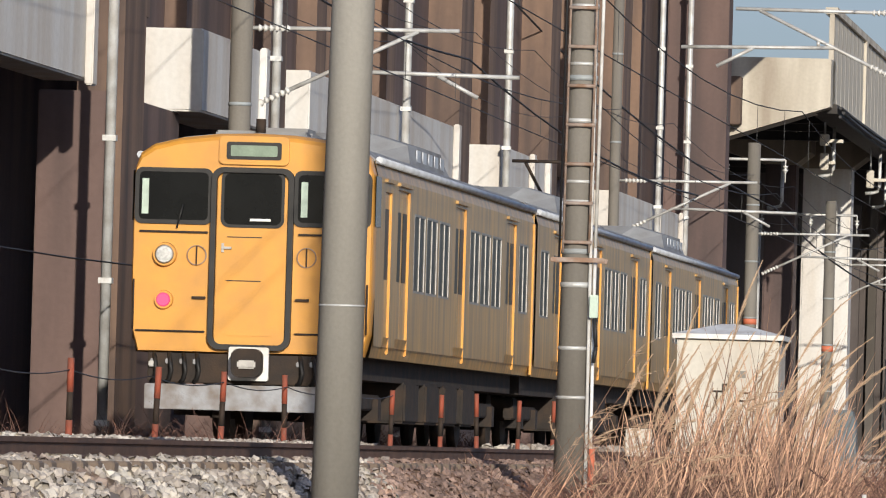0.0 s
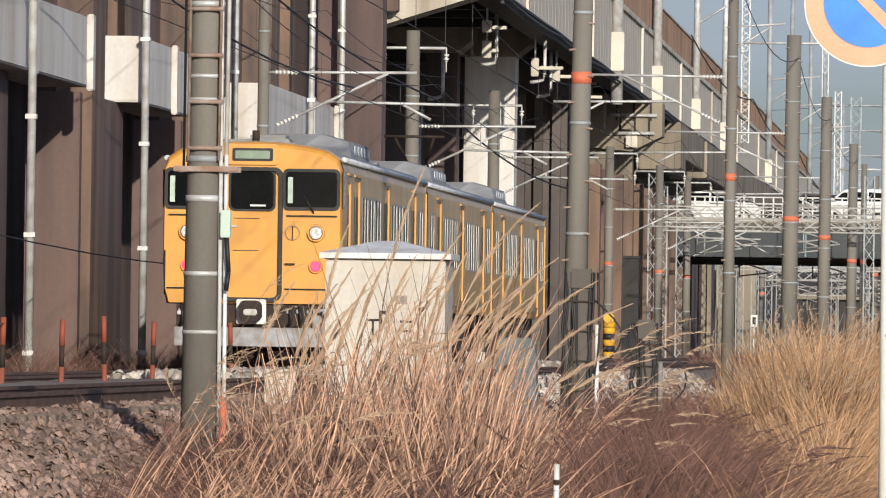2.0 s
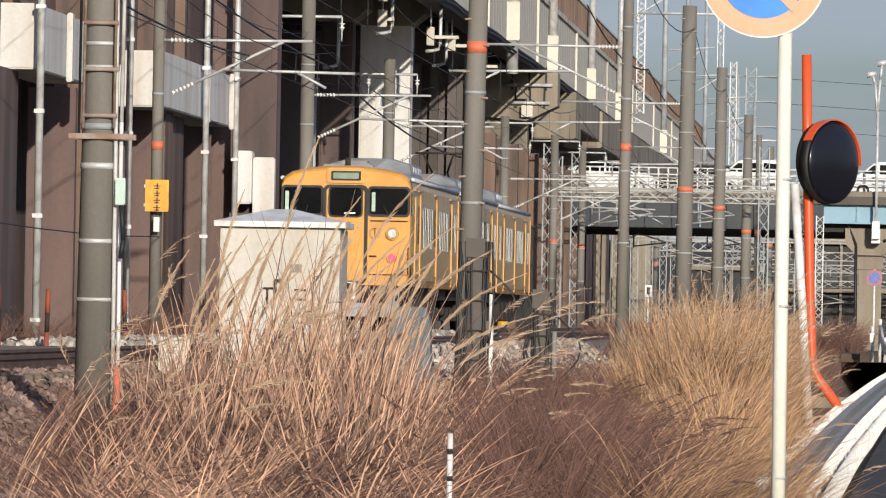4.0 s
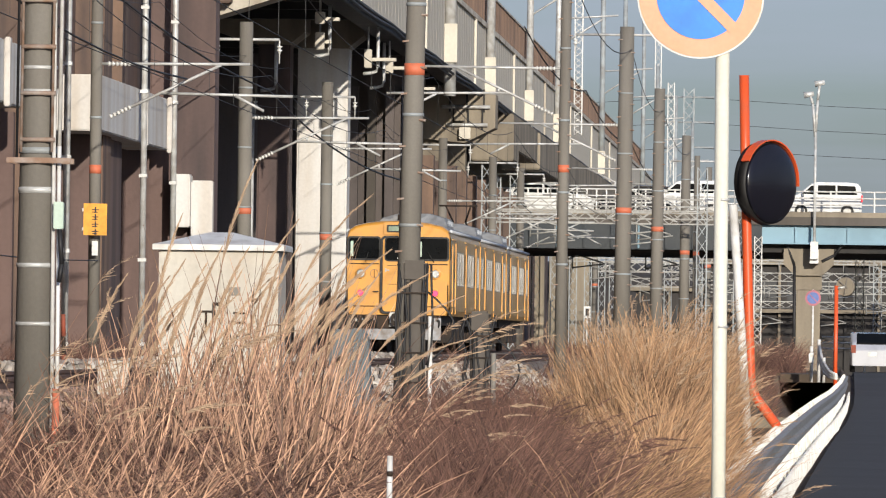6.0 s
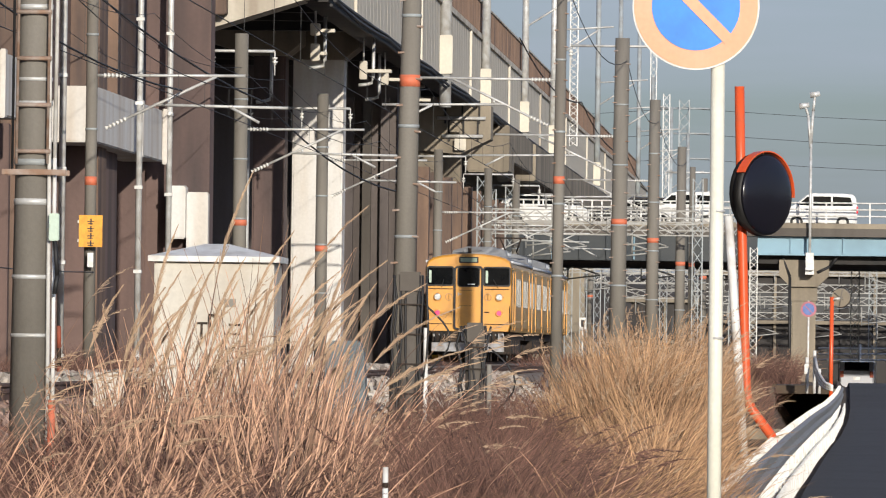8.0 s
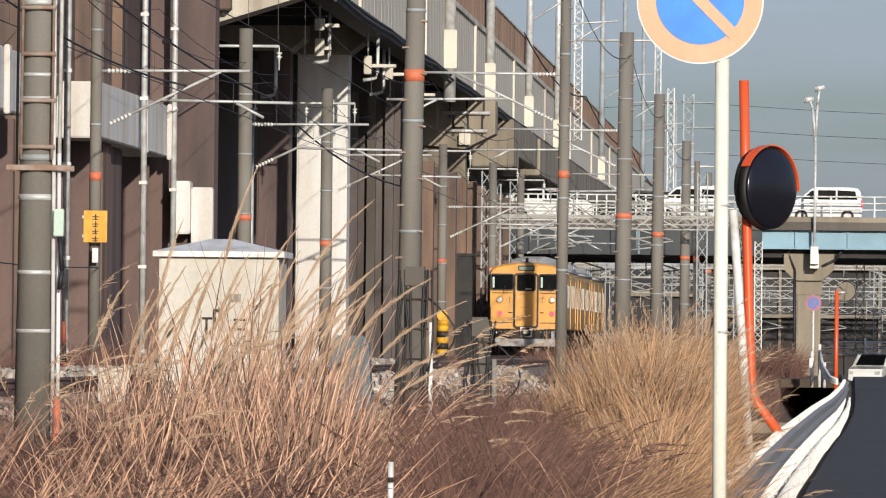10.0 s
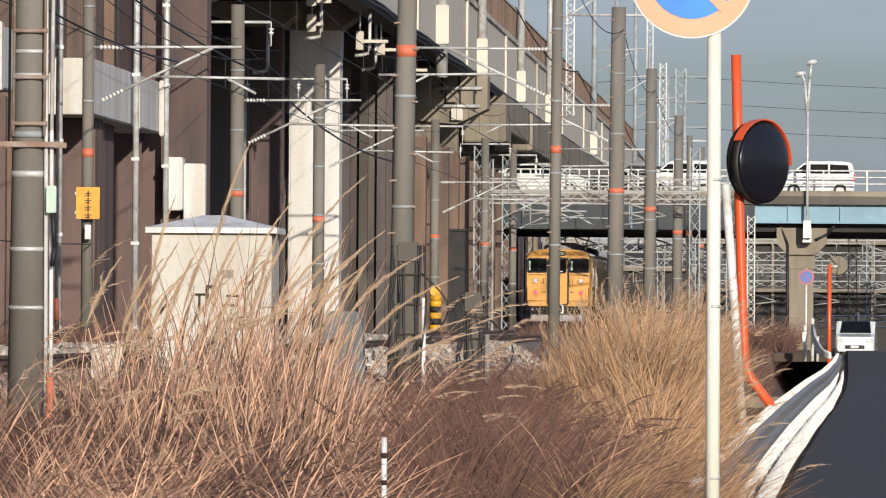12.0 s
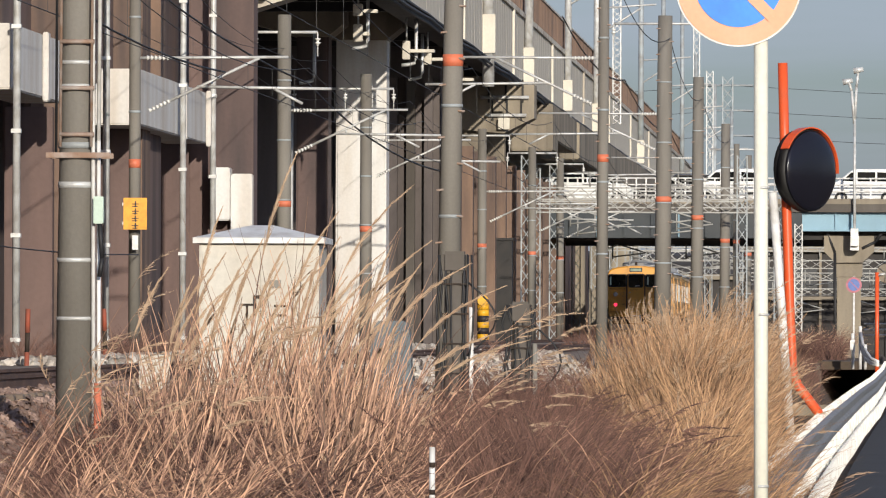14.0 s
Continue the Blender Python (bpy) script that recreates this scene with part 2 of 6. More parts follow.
def smooth01(a, b, v):
    v = min(1.0, max(0.0, (v - a) / (b - a)))
    return v * v * (3 - 2 * v)


def road_edge(y):
    """The left edge of the asphalt bends gently to the right, then runs straight."""
    return float(np.interp(y, (20, 67, 91, 114, 158, 191, 240, 291, 330), (-0.62, -0.48, -0.38, -0.24, 0.11, 0.43, 0.75, 0.96, 1.0)))


def road_rise(y):
    """The road humps a little over a canal bridge."""
    return 0.75 * smooth01(285, 312, y) * (1 - smooth01(322, 385, y))


def ground_height(x, y):
    """Ballast bank by the rails, grassy slope, ditch, road."""
    z = 1.12 - 0.55 * smooth01(-7.9, -6.0, x)
    edge = road_edge(y)
    ditch = smooth01(112, 126, y) * (1 - smooth01(309, 313, y))
    z += (-2.4 * ditch) * smooth01(edge - 3.4, edge - 1.4, x)
    z += (2.4 * ditch) * smooth01(edge - 0.9, edge - 0.55, x)
    z -= 0.65 * smooth01(edge - 0.9, edge - 0.2, x)
    z += 0.35 * smooth01(-17.5, -22, x)
    z += road_rise(y) * smooth01(edge - 1.2, edge - 0.4, x) * (1 - smooth01(edge + 7, edge + 14, x)) - 0.12 * smooth01(edge - 0.4, edge, x)
    return z + 0.05 * noise.noise((x * 0.7, y * 0.15, 0)) * (1 - smooth01(edge - 0.6, edge - 0.3, x))


def sheet(name, xs, ys, height, material):
    verts = [(x, y, height(x, y)) for y in ys for x in xs]
    nx = len(xs)
    faces = [(j * nx + i, j * nx + i + 1, (j + 1) * nx + i + 1, (j + 1) * nx + i) for j in range(len(ys) - 1) for i in range(nx - 1)]
    me = bpy.data.meshes.new(name)
    me.from_pydata(verts, [], faces)
    me.materials.append(material)
    me.shade_smooth()
    return new(name, me)


xs = [-1500, -400, -120, -50, -30, -22] + [-20 + 0.25 * i for i in range(100)] + [6, 9, 15, 40, 120, 400, 1500]
ys = [-300, -100, -40] + [-20 + 2.5 * i for i in range(170)] + [420, 460, 520, 600, 800, 1200, 2500, 4500]
tagged(sheet("ground", xs, ys, ground_height, EARTH), "dry brown earth bank sloping from railway to ditch", "ground", kind="structure")


def strip(name, left, right, z, material, y0=-60, y1=700, step=4):
    rows = []
    y = y0
    while y <= y1:
        rows.append((left(y), right(y), y))
        y += step
    verts = []
    for a, b, y in rows:
        h = z + road_rise(y)
        verts += [(a, y, h - 0.3), (a, y, h), (b, y, h), (b, y, h - 0.3)]
    faces = []
    for i in range(len(rows) - 1):
        for k in range(3):
            faces.append((i * 4 + k, i * 4 + k + 1, i * 4 + k + 5, i * 4 + k + 4))
    me = bpy.data.meshes.new(name)
    me.from_pydata(verts, [], faces)
    me.materials.append(material)
    return new(name, me)


tagged(strip("road", road_edge, lambda y: road_edge(y) + 5.6, 0.0, ASPHALT), "grey asphalt road beside the ditch", "road", kind="structure")
WHITELINE = surface("worn_white_line", (0.62, 0.62, 0.60), 0.8, 0, (0.25, 0.25, 0.25), 6, 0.5, 0.1)
tagged(strip("road_line", lambda y: road_edge(y) + 5.0, lambda y: road_edge(y) + 5.15, 0.005, WHITELINE), "worn white edge line painted on asphalt", "road line", kind="structure")


def bed_height(x, y):
    d = min(abs(x - t) for t in TRACKS)
    return 1.28 + (0.13 * smooth01(0.85, 1.2, d) if x < -9.2 else -0.10 * smooth01(0.7, 1.2, d) if x > -8.5 else 0) - (0.75 * smooth01(0.95, 2.5, d) if x > -8.5 else 0.62 * smooth01(1.7, 3.2, d)) + 0.03 * noise.noise((x * 2.2, y * 2.2, 3))


tagged(sheet("ballast_bed", [-15.6 + 0.2 * i for i in range(53)], [10 + 1.0 * i for i in range(490)], bed_height, SOIL), "grey stone ballast bed under two tracks", "ballast bed", kind="structure")


def scatter_stones(name, n, x0, x1, y0, y1, size, rand, keep=None, material=None, label="loose grey crushed ballast stones"):
    verts, faces = [], []
    ico = [(0, 0, 1), (0.9, 0, 0.4), (0.28, 0.85, 0.4), (-0.72, 0.53, 0.4), (-0.72, -0.53, 0.4), (0.28, -0.85, 0.4), (0.72, 0.53, -0.4), (-0.28, 0.85, -0.4), (-0.9, 0, -0.4), (-0.28, -0.85, -0.4), (0.72, -0.53, -0.4)]
    tri = [(0, 1, 2), (0, 2, 3), (0, 3, 4), (0, 4, 5), (0, 5, 1), (1, 6, 2), (2, 7, 3), (3, 8, 4), (4, 9, 5), (5, 10, 1), (6, 7, 2), (7, 8, 3), (8, 9, 4), (9, 10, 5), (10, 6, 1)]
    for _ in range(n):
        x, y = rand.uniform(x0, x1), rand.uniform(y0, y1)
        if keep and not keep(x / y):
            continue
        s = size * rand.uniform(0.6, 1.5)
        z = max(bed_height(x, y) if x > -15.6 and x < -5.4 else -9, ground_height(x, y)) + s * 0.3
        base = len(verts)
        m = Euler((rand.uniform(0, 6), rand.uniform(0, 6), rand.uniform(0, 6))).to_matrix()
        for p in ico:
            k = rand.uniform(0.75, 1.2) * s
            verts.append(Vector((x, y, z)) + m @ (Vector(p) * k))
        faces += [(a + base, b + base, c + base) for a, b, c in tri]
    me = bpy.data.meshes.new(name)
    me.from_pydata(verts, [], faces)
    me.materials.append(material or STONE)
    return tagged(new(name, me), label, "ballast", kind="stuff")


scatter_stones("ballast_stones", 34000, -11.4, -5.6, 40, 100, 0.036, random.Random(3), lambda u: u < -0.129 + 0.006 * rng.random())
scatter_stones("rusty_ballast_stones", 26000, -9.0, -5.0, 40, 90, 0.036, random.Random(5), lambda u: u > -0.129 + 0.006 * rng.random(), RUSTYSTONE, "rust-brown dirty ballast stones on the slope")
scatter_stones("ballast_stones_near", 9000, -9.5, -4.2, 22, 41, 0.036, random.Random(6))
scatter_stones("ballast_stones_far", 9000, -11.0, -4.0, 100, 200, 0.07, random.Random(4))

rail_shape = [(-0.065, 0), (0.065, 0), (0.065, 0.02), (0.012, 0.04), (0.012, 0.11), (0.034, 0.12), (0.034, 0.153), (-0.034, 0.153), (-0.034, 0.12), (-0.012, 0.11), (-0.012, 0.04), (-0.065, 0.02)]
bm = bmesh.new()
box(bm, -1.0, 1.0, -0.11, 0.11, -0.13, 0.0)
bmesh.ops.bevel(bm, geom=list(bm.edges), offset=0.015, segments=1, affect="EDGES")
sleeper_mesh = bpy.data.meshes.new("sleeper")
bm.to_mesh(sleeper_mesh)
bm.free()
sleeper_mesh.materials.append(SLEEPER)
for tx in TRACKS:
    track = tagged(new("railway_track"), "rusty steel rails on stained sleepers in ballast", "railway track", "railway tracks", "structure")
    track.location = (tx, 0, RAILTOP - 0.153)
    for s in (-1, 1):
        bm = bmesh.new()
        prism(bm, [(x + s * 0.567, z) for x, z in rail_shape], -40, 620)
        part("rail", bm, RAIL, track, "brown rusty steel rail")
    for i in range(140):
        sl = new("sleeper", sleeper_mesh)
        sl.parent = track
        sl.location = (rng.uniform(-0.02, 0.02), 36 + i * 0.65, 0.0)

# ---- the brown wall of the elevated railway ----
def wall_piece(name, dims, material, label, bevel=0.0):
    return tagged(boxes(name, dims, material, bevel=bevel), label, "wall", kind="structure")


wall_piece("wall_upper", [(-19.5, -17.4, 50, 219, 7.4, 19)], BROWN, "dark brown upper wall of an elevated railway")
wall_piece("wall_recess", [(-22.5, -20.8, 40, 219, 0.5, 8.5)], BROWN, "dark recessed wall between brown piers")
wall_piece("wall_end", [(-26, -17.0, 219, 221, 0.5, 19)], BROWN, "dark brown end wall of the elevated railway")
for i, y in enumerate((68.0, 86.0, 104.8, 121.0, 131.7, 150.2, 168.9, 187.4)):
    pier = tagged(new("wall_pier"), "dark brown pier wall facing the line", "pier wall", "pier walls", "structure")
    pier.location = (0, y, 0)
    boxes("pier_face", [(-17.9, -16.9, 0, 7.5, 0.5, 6.45)], BROWN, pier, bevel=0.02)
    boxes("pilaster", [(-17.397, -16.72, 0.4, 2.5, 0.6, 19)], PILASTER, pier, "rust-stained brown pilaster")
    boxes("pilaster", [(-17.397, -17.1, 4.6, 5.4, 7.8, 19)], PILASTER, pier, "rust-stained brown pilaster")
    boxes("pilaster", [(-17.397, -17.05, 9.0, 10.4, 7.8, 19)], PILASTER, pier, "rust-stained brown pilaster")
for y0, y1, step in ((60, 101.8, 0), (111.5, 118.5, 1), (124.6, 147.6, 1), (156.4, 166.3, 1), (184, 203.0, 1)):
    band = tagged(new("wall_beam"), "white painted concrete beam along the brown wall", "beam", "white beams", "structure")
    out = -16.45 if step else -16.7
    boxes("beam_body", [(-17.5 if step else -17.38, out, y0, y1, 6.45, 7.72)], PALE, band, bevel=0.03)
    for k in (y0 + (y1 - y0) * 0.6, y1 - 0.45):
        boxes("rib", [(out + 0.003, out + 0.12, k, k + 0.4, 6.38, 7.76)], PALE, band, "pale concrete rib", bevel=0.02)
wall_piece("wall_block", [(-16.36, -15.90, 203.1, 203.998, 4.55, 5.87)], PALE, "white concrete block low on the wall", 0.03)
wall_piece("wall_block", [(-15.895, -15.36, 203.45, 203.998, 4.3, 5.72)], PALE, "stained white concrete block low on the wall", 0.03)
for y in (82.5, 101.3, 119, 137.6, 156, 174.4, 194, 202.9):
    pipe = tagged(new("drain_pipe"), "white drain pipe fixed upright to the brown wall", "drain pipe", "drain pipes")
    pipe.location = (-16.3, y, 0)
    bars("pipe", [((0, 0, 0.9), (0, 0, 19))], 0.075, GALV, pipe, n=10)
    for k in range(9):
        boxes("pipe_clamp", [(-0.1, 0.09, -0.09, 0.09, 1.6 + 2 * k, 1.68 + 2 * k)], GALV, pipe)

# ---- the pale viaduct deck beyond the wall ----
deck = tagged(new("viaduct_deck"), "cream concrete viaduct deck with dark underside", "viaduct", kind="structure")
# the near-black slab carries the shade under the deck in its colour
boxes("slab", [(-26, -14.1, 226, 640, 12.3, 13.0)], DARKSTEEL_SHADE, deck, "slab coloured near black for the shade beneath")
bm = bmesh.new()
prism(bm, [(-26, 10.45), (-17.6, 10.45), (-13.95, 11.6), (-13.95, 13.0), (-26, 13.0)], 225, 227)
part("end_beam", bm, CREAM, deck, "cream tapered end beam")
boxes("end_block", [(-17.6, -16.5, 224.2, 225, 11.0, 12.4)], PILASTER, deck, "rusty brown box", 0.03)
panel = boxes("parapet_panel", [(-14.1, -13.95, 0, 1.9, 11.72, 14.35)], CREAM, deck, bevel=0.015)
panel.location = (0, 226, 0)
for i in range(1, 210):
    ob = new("parapet_panel", panel.data)
    ob.parent = deck
    ob.location = (0, 226 + 1.96 * i, 0)
# soffit shade is painted in here too
boxes("canopy_soffit", [(-26, -14.4, 203, 219, 14.75, 15.0)], DARKSTEEL_SHADE, deck, "upper slab soffit with its shade in the colour")
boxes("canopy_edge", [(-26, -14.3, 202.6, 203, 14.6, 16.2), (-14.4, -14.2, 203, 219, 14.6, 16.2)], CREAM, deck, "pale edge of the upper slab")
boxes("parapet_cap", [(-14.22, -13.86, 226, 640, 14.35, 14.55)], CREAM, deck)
boxes("edge_beam", [(-14.6, -13.8, 226, 640, 11.45, 11.72)], DARKSTEEL_SHADE, deck, "dark edge duct under the parapet")
tagged(boxes("parapet_screen", [(-14.06, -14.0, y, y + 0.07, 14.55, 15.9) for y in [262 + 0.5 * i for i in range(700)]], PILASTER, deck, "brown louvre screen on the parapet"), kind="stuff")
boxes("screen_rail", [(-14.1, -13.96, 262, 612, 15.9, 15.98)], CREAM, deck)
for i, (x, z) in enumerate(((-13.7, 11.62), (-13.62, 11.48), (-13.72, 11.36))):
    hose("edge_cable", [(x, 226 + 3.5 * q, z - 0.05 * (1 + i % 2) * math.sin(math.pi * (q % 8) / 8)) for q in range(112)], 0.05, WIRE, deck, "black cable slung under the parapet")
for k in range(9):
    boxes("parapet_pilaster", [(-13.95, -13.86, 241 + 39.2 * k, 241.8 + 39.2 * k, 11.72, 14.35)], CREAM, deck, "pale parapet pilaster", 0.01)
# dark panels added on the back wall to paint in shaded openings
DARKGAP = surface("dark_opening_shade", (0.03, 0.028, 0.027), 0.7, 0.1, (0.05, 0.042, 0.036), 1.0, 0.5, 0.1)
for k in range(13):
    tagged(boxes("shutter", [(-15.8, -15.74, 289.6 + 9 * k, 296.2 + 9 * k, 0.7, 6.4)], DARKGAP), "dark panel painting a shaded opening under the viaduct", "shutter", "shutters under the viaduct", "structure")
BRACKETS = ((-14.67, 232, 11.09, 0.27, 0.34, 0.42), (-14.91, 236, 10.66, 0.26, 0.50, 0.2), (-14.40, 252, 10.74, 0.23, 0.57, 0.75), (-14.4, 264, 10.8, 0.25, 0.4, 0.6), (-14.5, 284, 10.8, 0.25, 0.5, 0.5))
# the ribs below share the underside's painted shade
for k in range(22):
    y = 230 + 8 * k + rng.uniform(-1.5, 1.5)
    boxes("cross_rib", [(-25, -14.6, y, y + 0.5, 11.7, 12.3)], DARKSTEEL_SHADE, deck)
for x, y, z, w, h, reach in BRACKETS:
    br = thing("cable_bracket", x, y, z, "white cable bracket hung under the viaduct deck", "bracket", "brackets under the deck")
    boxes("hanger_box", [(0, w, 0, 0.35, -h, 0)], CREAM, br, bevel=0.02)
    boxes("shelf", [(w + 0.003, w + reach, 0.05, 0.45, -h * 0.45 - 0.1, -h * 0.45)], CREAM, br, "white shelf plate", 0.01)
    bars("stay_rod", [((w * 0.5, 0.2, 0), (w * 0.5, 0.2, 11.7 - z))], 0.03, GALV, br, "thin hanger rod", 6)
for x, y, z in ((-14.52, 236.5, 10.30), (-14.0, 252.5, 10.33), (-16.3, 240, 9.4), (-14.55, 266, 10.3)):
    pb = thing("drain_bend", x, y, z, "pale bent drain pipe under the viaduct deck", "drain pipe", "drain bends under the deck")
    hose("pipe", [(0, 0, 1.45 if y == 266 else 1.2), (0, 0, 0.2), (0, 0, -0.1), (-0.05, 0, -0.25), (-0.2, 0, -0.3), (-0.45, 0, -0.33)], 0.055, GALV, pb, "", 8)

for y, x0, x1 in ((259, -16.9, -15.3), (256, -17.95, -16.95), (300, -17.2, -15.9), (320, -16.6, -15.2), (345, -16.6, -15.4), (375, -16.5, -15.4), (405, -16.5, -15.3), (440, -16.5, -15.3), (480, -16.4, -15.2), (520, -16.4, -15.2)):
    pier = tagged(new("viaduct_pier"), "pale concrete column carrying the viaduct deck", "pier", "viaduct piers", "structure")
    boxes("column", [(x0, x1, y, y + 1.6, 0.6, 11.5)], PALE if y == 259 else BROWN if y == 256 else PIERCONC, pier, bevel=0.06)
    bm = bmesh.new()
    prism(bm, [(x0 - 3.5, 12.28), (x0 - 3.5, 11.4), (x0, 9.7), (-14.3, 9.5), (-13.1, 10.1), (-13.1, 11.4), (-14.7, 11.42), (-14.7, 12.28)] if y == 320 else [(x0 - 2, 12.28), (x0 - 2, 11.6), (x0, 11.0), (x1, 11.0), (x1 + 0.5, 11.4), (x1 + 0.5, 12.28)], y - 0.4, y + 2.0)
    part("pier_cap", bm, PIERCONC, pier, "stained concrete pier cap")
girder = tagged(boxes("viaduct_girder", [(-15.2, -13.4, 346.4, 352, 9.4, 11.4), (-15.2, -13.4, 352, 374.5, 9.9, 11.4), (-15.2, -13.4, 378, 560, 9.7, 11.4)], PIERCONC, bevel=0.05), "stained brown concrete girder below the deck", "girder", kind="structure")
GREYWALL = surface("grey_brown_wall", (0.125, 0.105, 0.098), 0.9, 0, (0.06, 0.05, 0.047), 0.5, 0.6, 0.2, 9, streak=True)
wall_piece("wall_far", [(-45, -14.95, 285, 286, 0.5, 12.3)], GREYWALL, "grey-brown wall under the viaduct")
for k in range(7):
    tagged(boxes("wall_post", [(-18.6 + 0.62 * k, -18.3 + 0.62 * k, 284.6, 284.996, 0.6, 10.6)], GREYWALL if k % 2 else PIERDARK), "grey-brown concrete upright on the wall", "upright", "uprights under the viaduct", kind="structure")
boxes_far = [(-14.9, -14.4, 288 + 9 * i, 289 + 9 * i, 0.6, 8.5) for i in range(12)]
for d in boxes_far:
    tagged(boxes("wall_post", [d], PILASTER), "brown concrete upright under the viaduct", "upright", "uprights under the viaduct", kind="structure")
wall_piece("wall_back", [(-40, -15.8, 288, 460, 0.5, 8.8)], BROWN, "dark brown back wall under the viaduct")

wall_piece("wall_corner", [(-17.0, -15.38, 204.0, 205.4, 0.6, 22)], BROWN, "brown corner pier at the end of the wall", 0.03)
pipe = tagged(new("drain_pipe"), "white drain pipe in front of a brown column", "drain pipe", "drain pipes")
bars("pipe", [((-18.08, 255.3, 0.9), (-18.08, 255.3, 9.0))], 0.09, GALV, pipe, n=10)
# cable trays, pipes and boxes slung on the stained pier caps
for k, (x0, x1, y, z) in enumerate(((-15.2, -13.3, 319.45, 10.9), (-15.0, -13.4, 319.45, 10.2), (-16.4, -15.2, 344.45, 11.5), (-15.8, -14.7, 299.45, 11.5))):
    tray = thing("cable_tray", 0, y, 0, "pale pipe run with hangers on a stained pier cap", "cable tray", "pipe runs under the viaduct")
    bars("pipe", [((x0, 0, z), (x1, 0, z))], 0.07, GALV, tray, n=8)
    for q in (0.15, 0.5, 0.85):
        boxes("hanger", [(x0 + (x1 - x0) * q, x0 + (x1 - x0) * q + 0.07, 0.09, 0.15, z - 0.2, z + 0.7)], DARKSTEEL_SHADE, tray, "dark hanger")
    boxes("junction_box", [(x0 + 0.5, x0 + 0.95, -0.2, -0.08, z - 0.55, z - 0.1)], CREAM if k % 2 else PIERCONC, tray, "cable box", 0.02)

# ---- road bridge over the railway ----
bridge = tagged(new("road_bridge"), "blue steel girder road bridge crossing the railway", "road bridge", kind="structure")
boxes("deck_slab", [(-90, 160, 376, 409, 7.25, 7.63)], PIERDARK, bridge, "weathered concrete deck edge")
boxes("girder", [(-90, 160, 376.4, 376.8, 6.45, 7.25)], GIRDER, bridge, "blue-grey steel girder", 0.01)
# near-black ribbed plate added in front of the blue girder above the tracks
SPAN = surface("dark_span_plate", (0.022, 0.030, 0.038), 0.6, 0.1, (0.045, 0.05, 0.052), 0.6, 0.5, 0.08)
boxes("dark_girder_plate", [(-16.5, -3.1, 376.1, 376.38, 6.05, 7.22)], SPAN, bridge, "dark plate added before the blue girder over the tracks", 0.01)
for k in range(11):
    boxes("span_rib", [(-16.3 + 1.25 * k, -16.22 + 1.25 * k, 375.98, 376.097, 6.1, 7.18)], SPAN if k % 3 else GIRDER, bridge, "upright rib")
boxes("girder", [(-90, 160, 408, 408.4, 6.45, 7.25)], GIRDER, bridge, "blue-grey steel girder", 0.01)
boxes("girder_flange", [(-90, 160, 376.2, 377.0, 6.38, 6.45)], GIRDER, bridge)
# shade under the bridge put into the soffit colour
boxes("soffit", [(-90, 160, 377, 408, 6.0, 6.7)], DARKSTEEL_SHADE, bridge, "bridge soffit with its shade in the colour")
boxes("stiffener", [(x, x + 0.06, 376.28, 376.398, 6.46, 7.24) for x in [-88 + 2.4 * i for i in range(100)]], GIRDER, bridge)
boxes("kerb", [(-90, 160, 376.05, 376.5, 7.63, 7.86)], PIERCONC, bridge, "pale concrete kerb")
bars("railing", [((-90, 376.2, z), (160, 376.2, z)) for z in (8.2, 8.5, 8.8)], 0.04, WHITEPAINT, bridge, "white bridge railing")
boxes("railing_post", [(x, x + 0.07, 376.14, 376.26, 7.86, 8.8) for x in [-40 + 0.45 * i for i in range(78)] + [-4 + 2.0 * i for i in range(60)]], WHITEPAINT, bridge)
for x in (-34, -0.95, 32):
    bp = tagged(new("bridge_pier"), "stained concrete bridge pier with hammerhead", "bridge pier", "bridge piers", "structure")
    bp.location = (x, 377, 0)
    boxes("shaft", [(-0.55, 0.55, 0, 1.2, -0.5, 4.9)], PIERCONC, bp, bevel=0.05)
    boxes("collar", [(-0.62, 0.62, -0.06, 1.26, 4.3, 4.95)], PIERCONC, bp, "dark band under the head")
    bm = bmesh.new()
    prism(bm, [(-0.62, 4.95), (0.62, 4.95), (1.15, 5.45), (1.15, 6.18), (-1.15, 6.18), (-1.15, 5.45)], -0.3, 1.6)
    part("head", bm, PIERCONC, bp)
    bars("drain", [((-1.1, -0.2, 6.6), (-0.65, -0.3, 5.4)), ((-0.65, -0.3, 5.4), (-0.62, -0.3, 0.2))], 0.07, WIRE, bp, "black drain pipe", 8)
    bars("drain", [((1.7, -0.3, 6.6), (1.2, -0.3, 5.9)), ((1.2, -0.3, 5.9), (0.6, -0.3, 5.6))], 0.07, WIRE, bp, "black drain pipe", 8)

# ---- box added at the ditch end to cast its dark shade ----
culvert = tagged(new("culvert"), "added box that makes the dark shade at the ditch end", "culvert", kind="structure")
boxes("roof", [(-1.75, 0.3, 299, 310.5, 0.42, 0.72)], EARTH, culvert, "added earth-coloured slab that shades the ditch")
boxes("side_wall", [(-1.95, -1.75, 299.2, 310.5, -2.4, 0.6)], PIERCONC, culvert)
boxes("side_wall", [(0.3, 0.5, 299.2, 310.5, -2.4, 0.6)], PIERCONC, culvert)
boxes("end_wall", [(-1.95, 0.5, 310.5, 310.8, -2.4, 0.7)], EARTH, culvert)
tagged(boxes("ditch_strut", [(-3.2, 0.25, 213.5, 214.2, -0.36, -0.08)], PIERCONC, bevel=0.02), "concrete strut across the ditch", "strut", kind="structure")

# ---- distance ----
HILL = surface("hazy_scrub_slope", (0.10, 0.085, 0.075), 0.95, 0, (0.06, 0.055, 0.05), 0.2, 0.6, 0.3, 2)
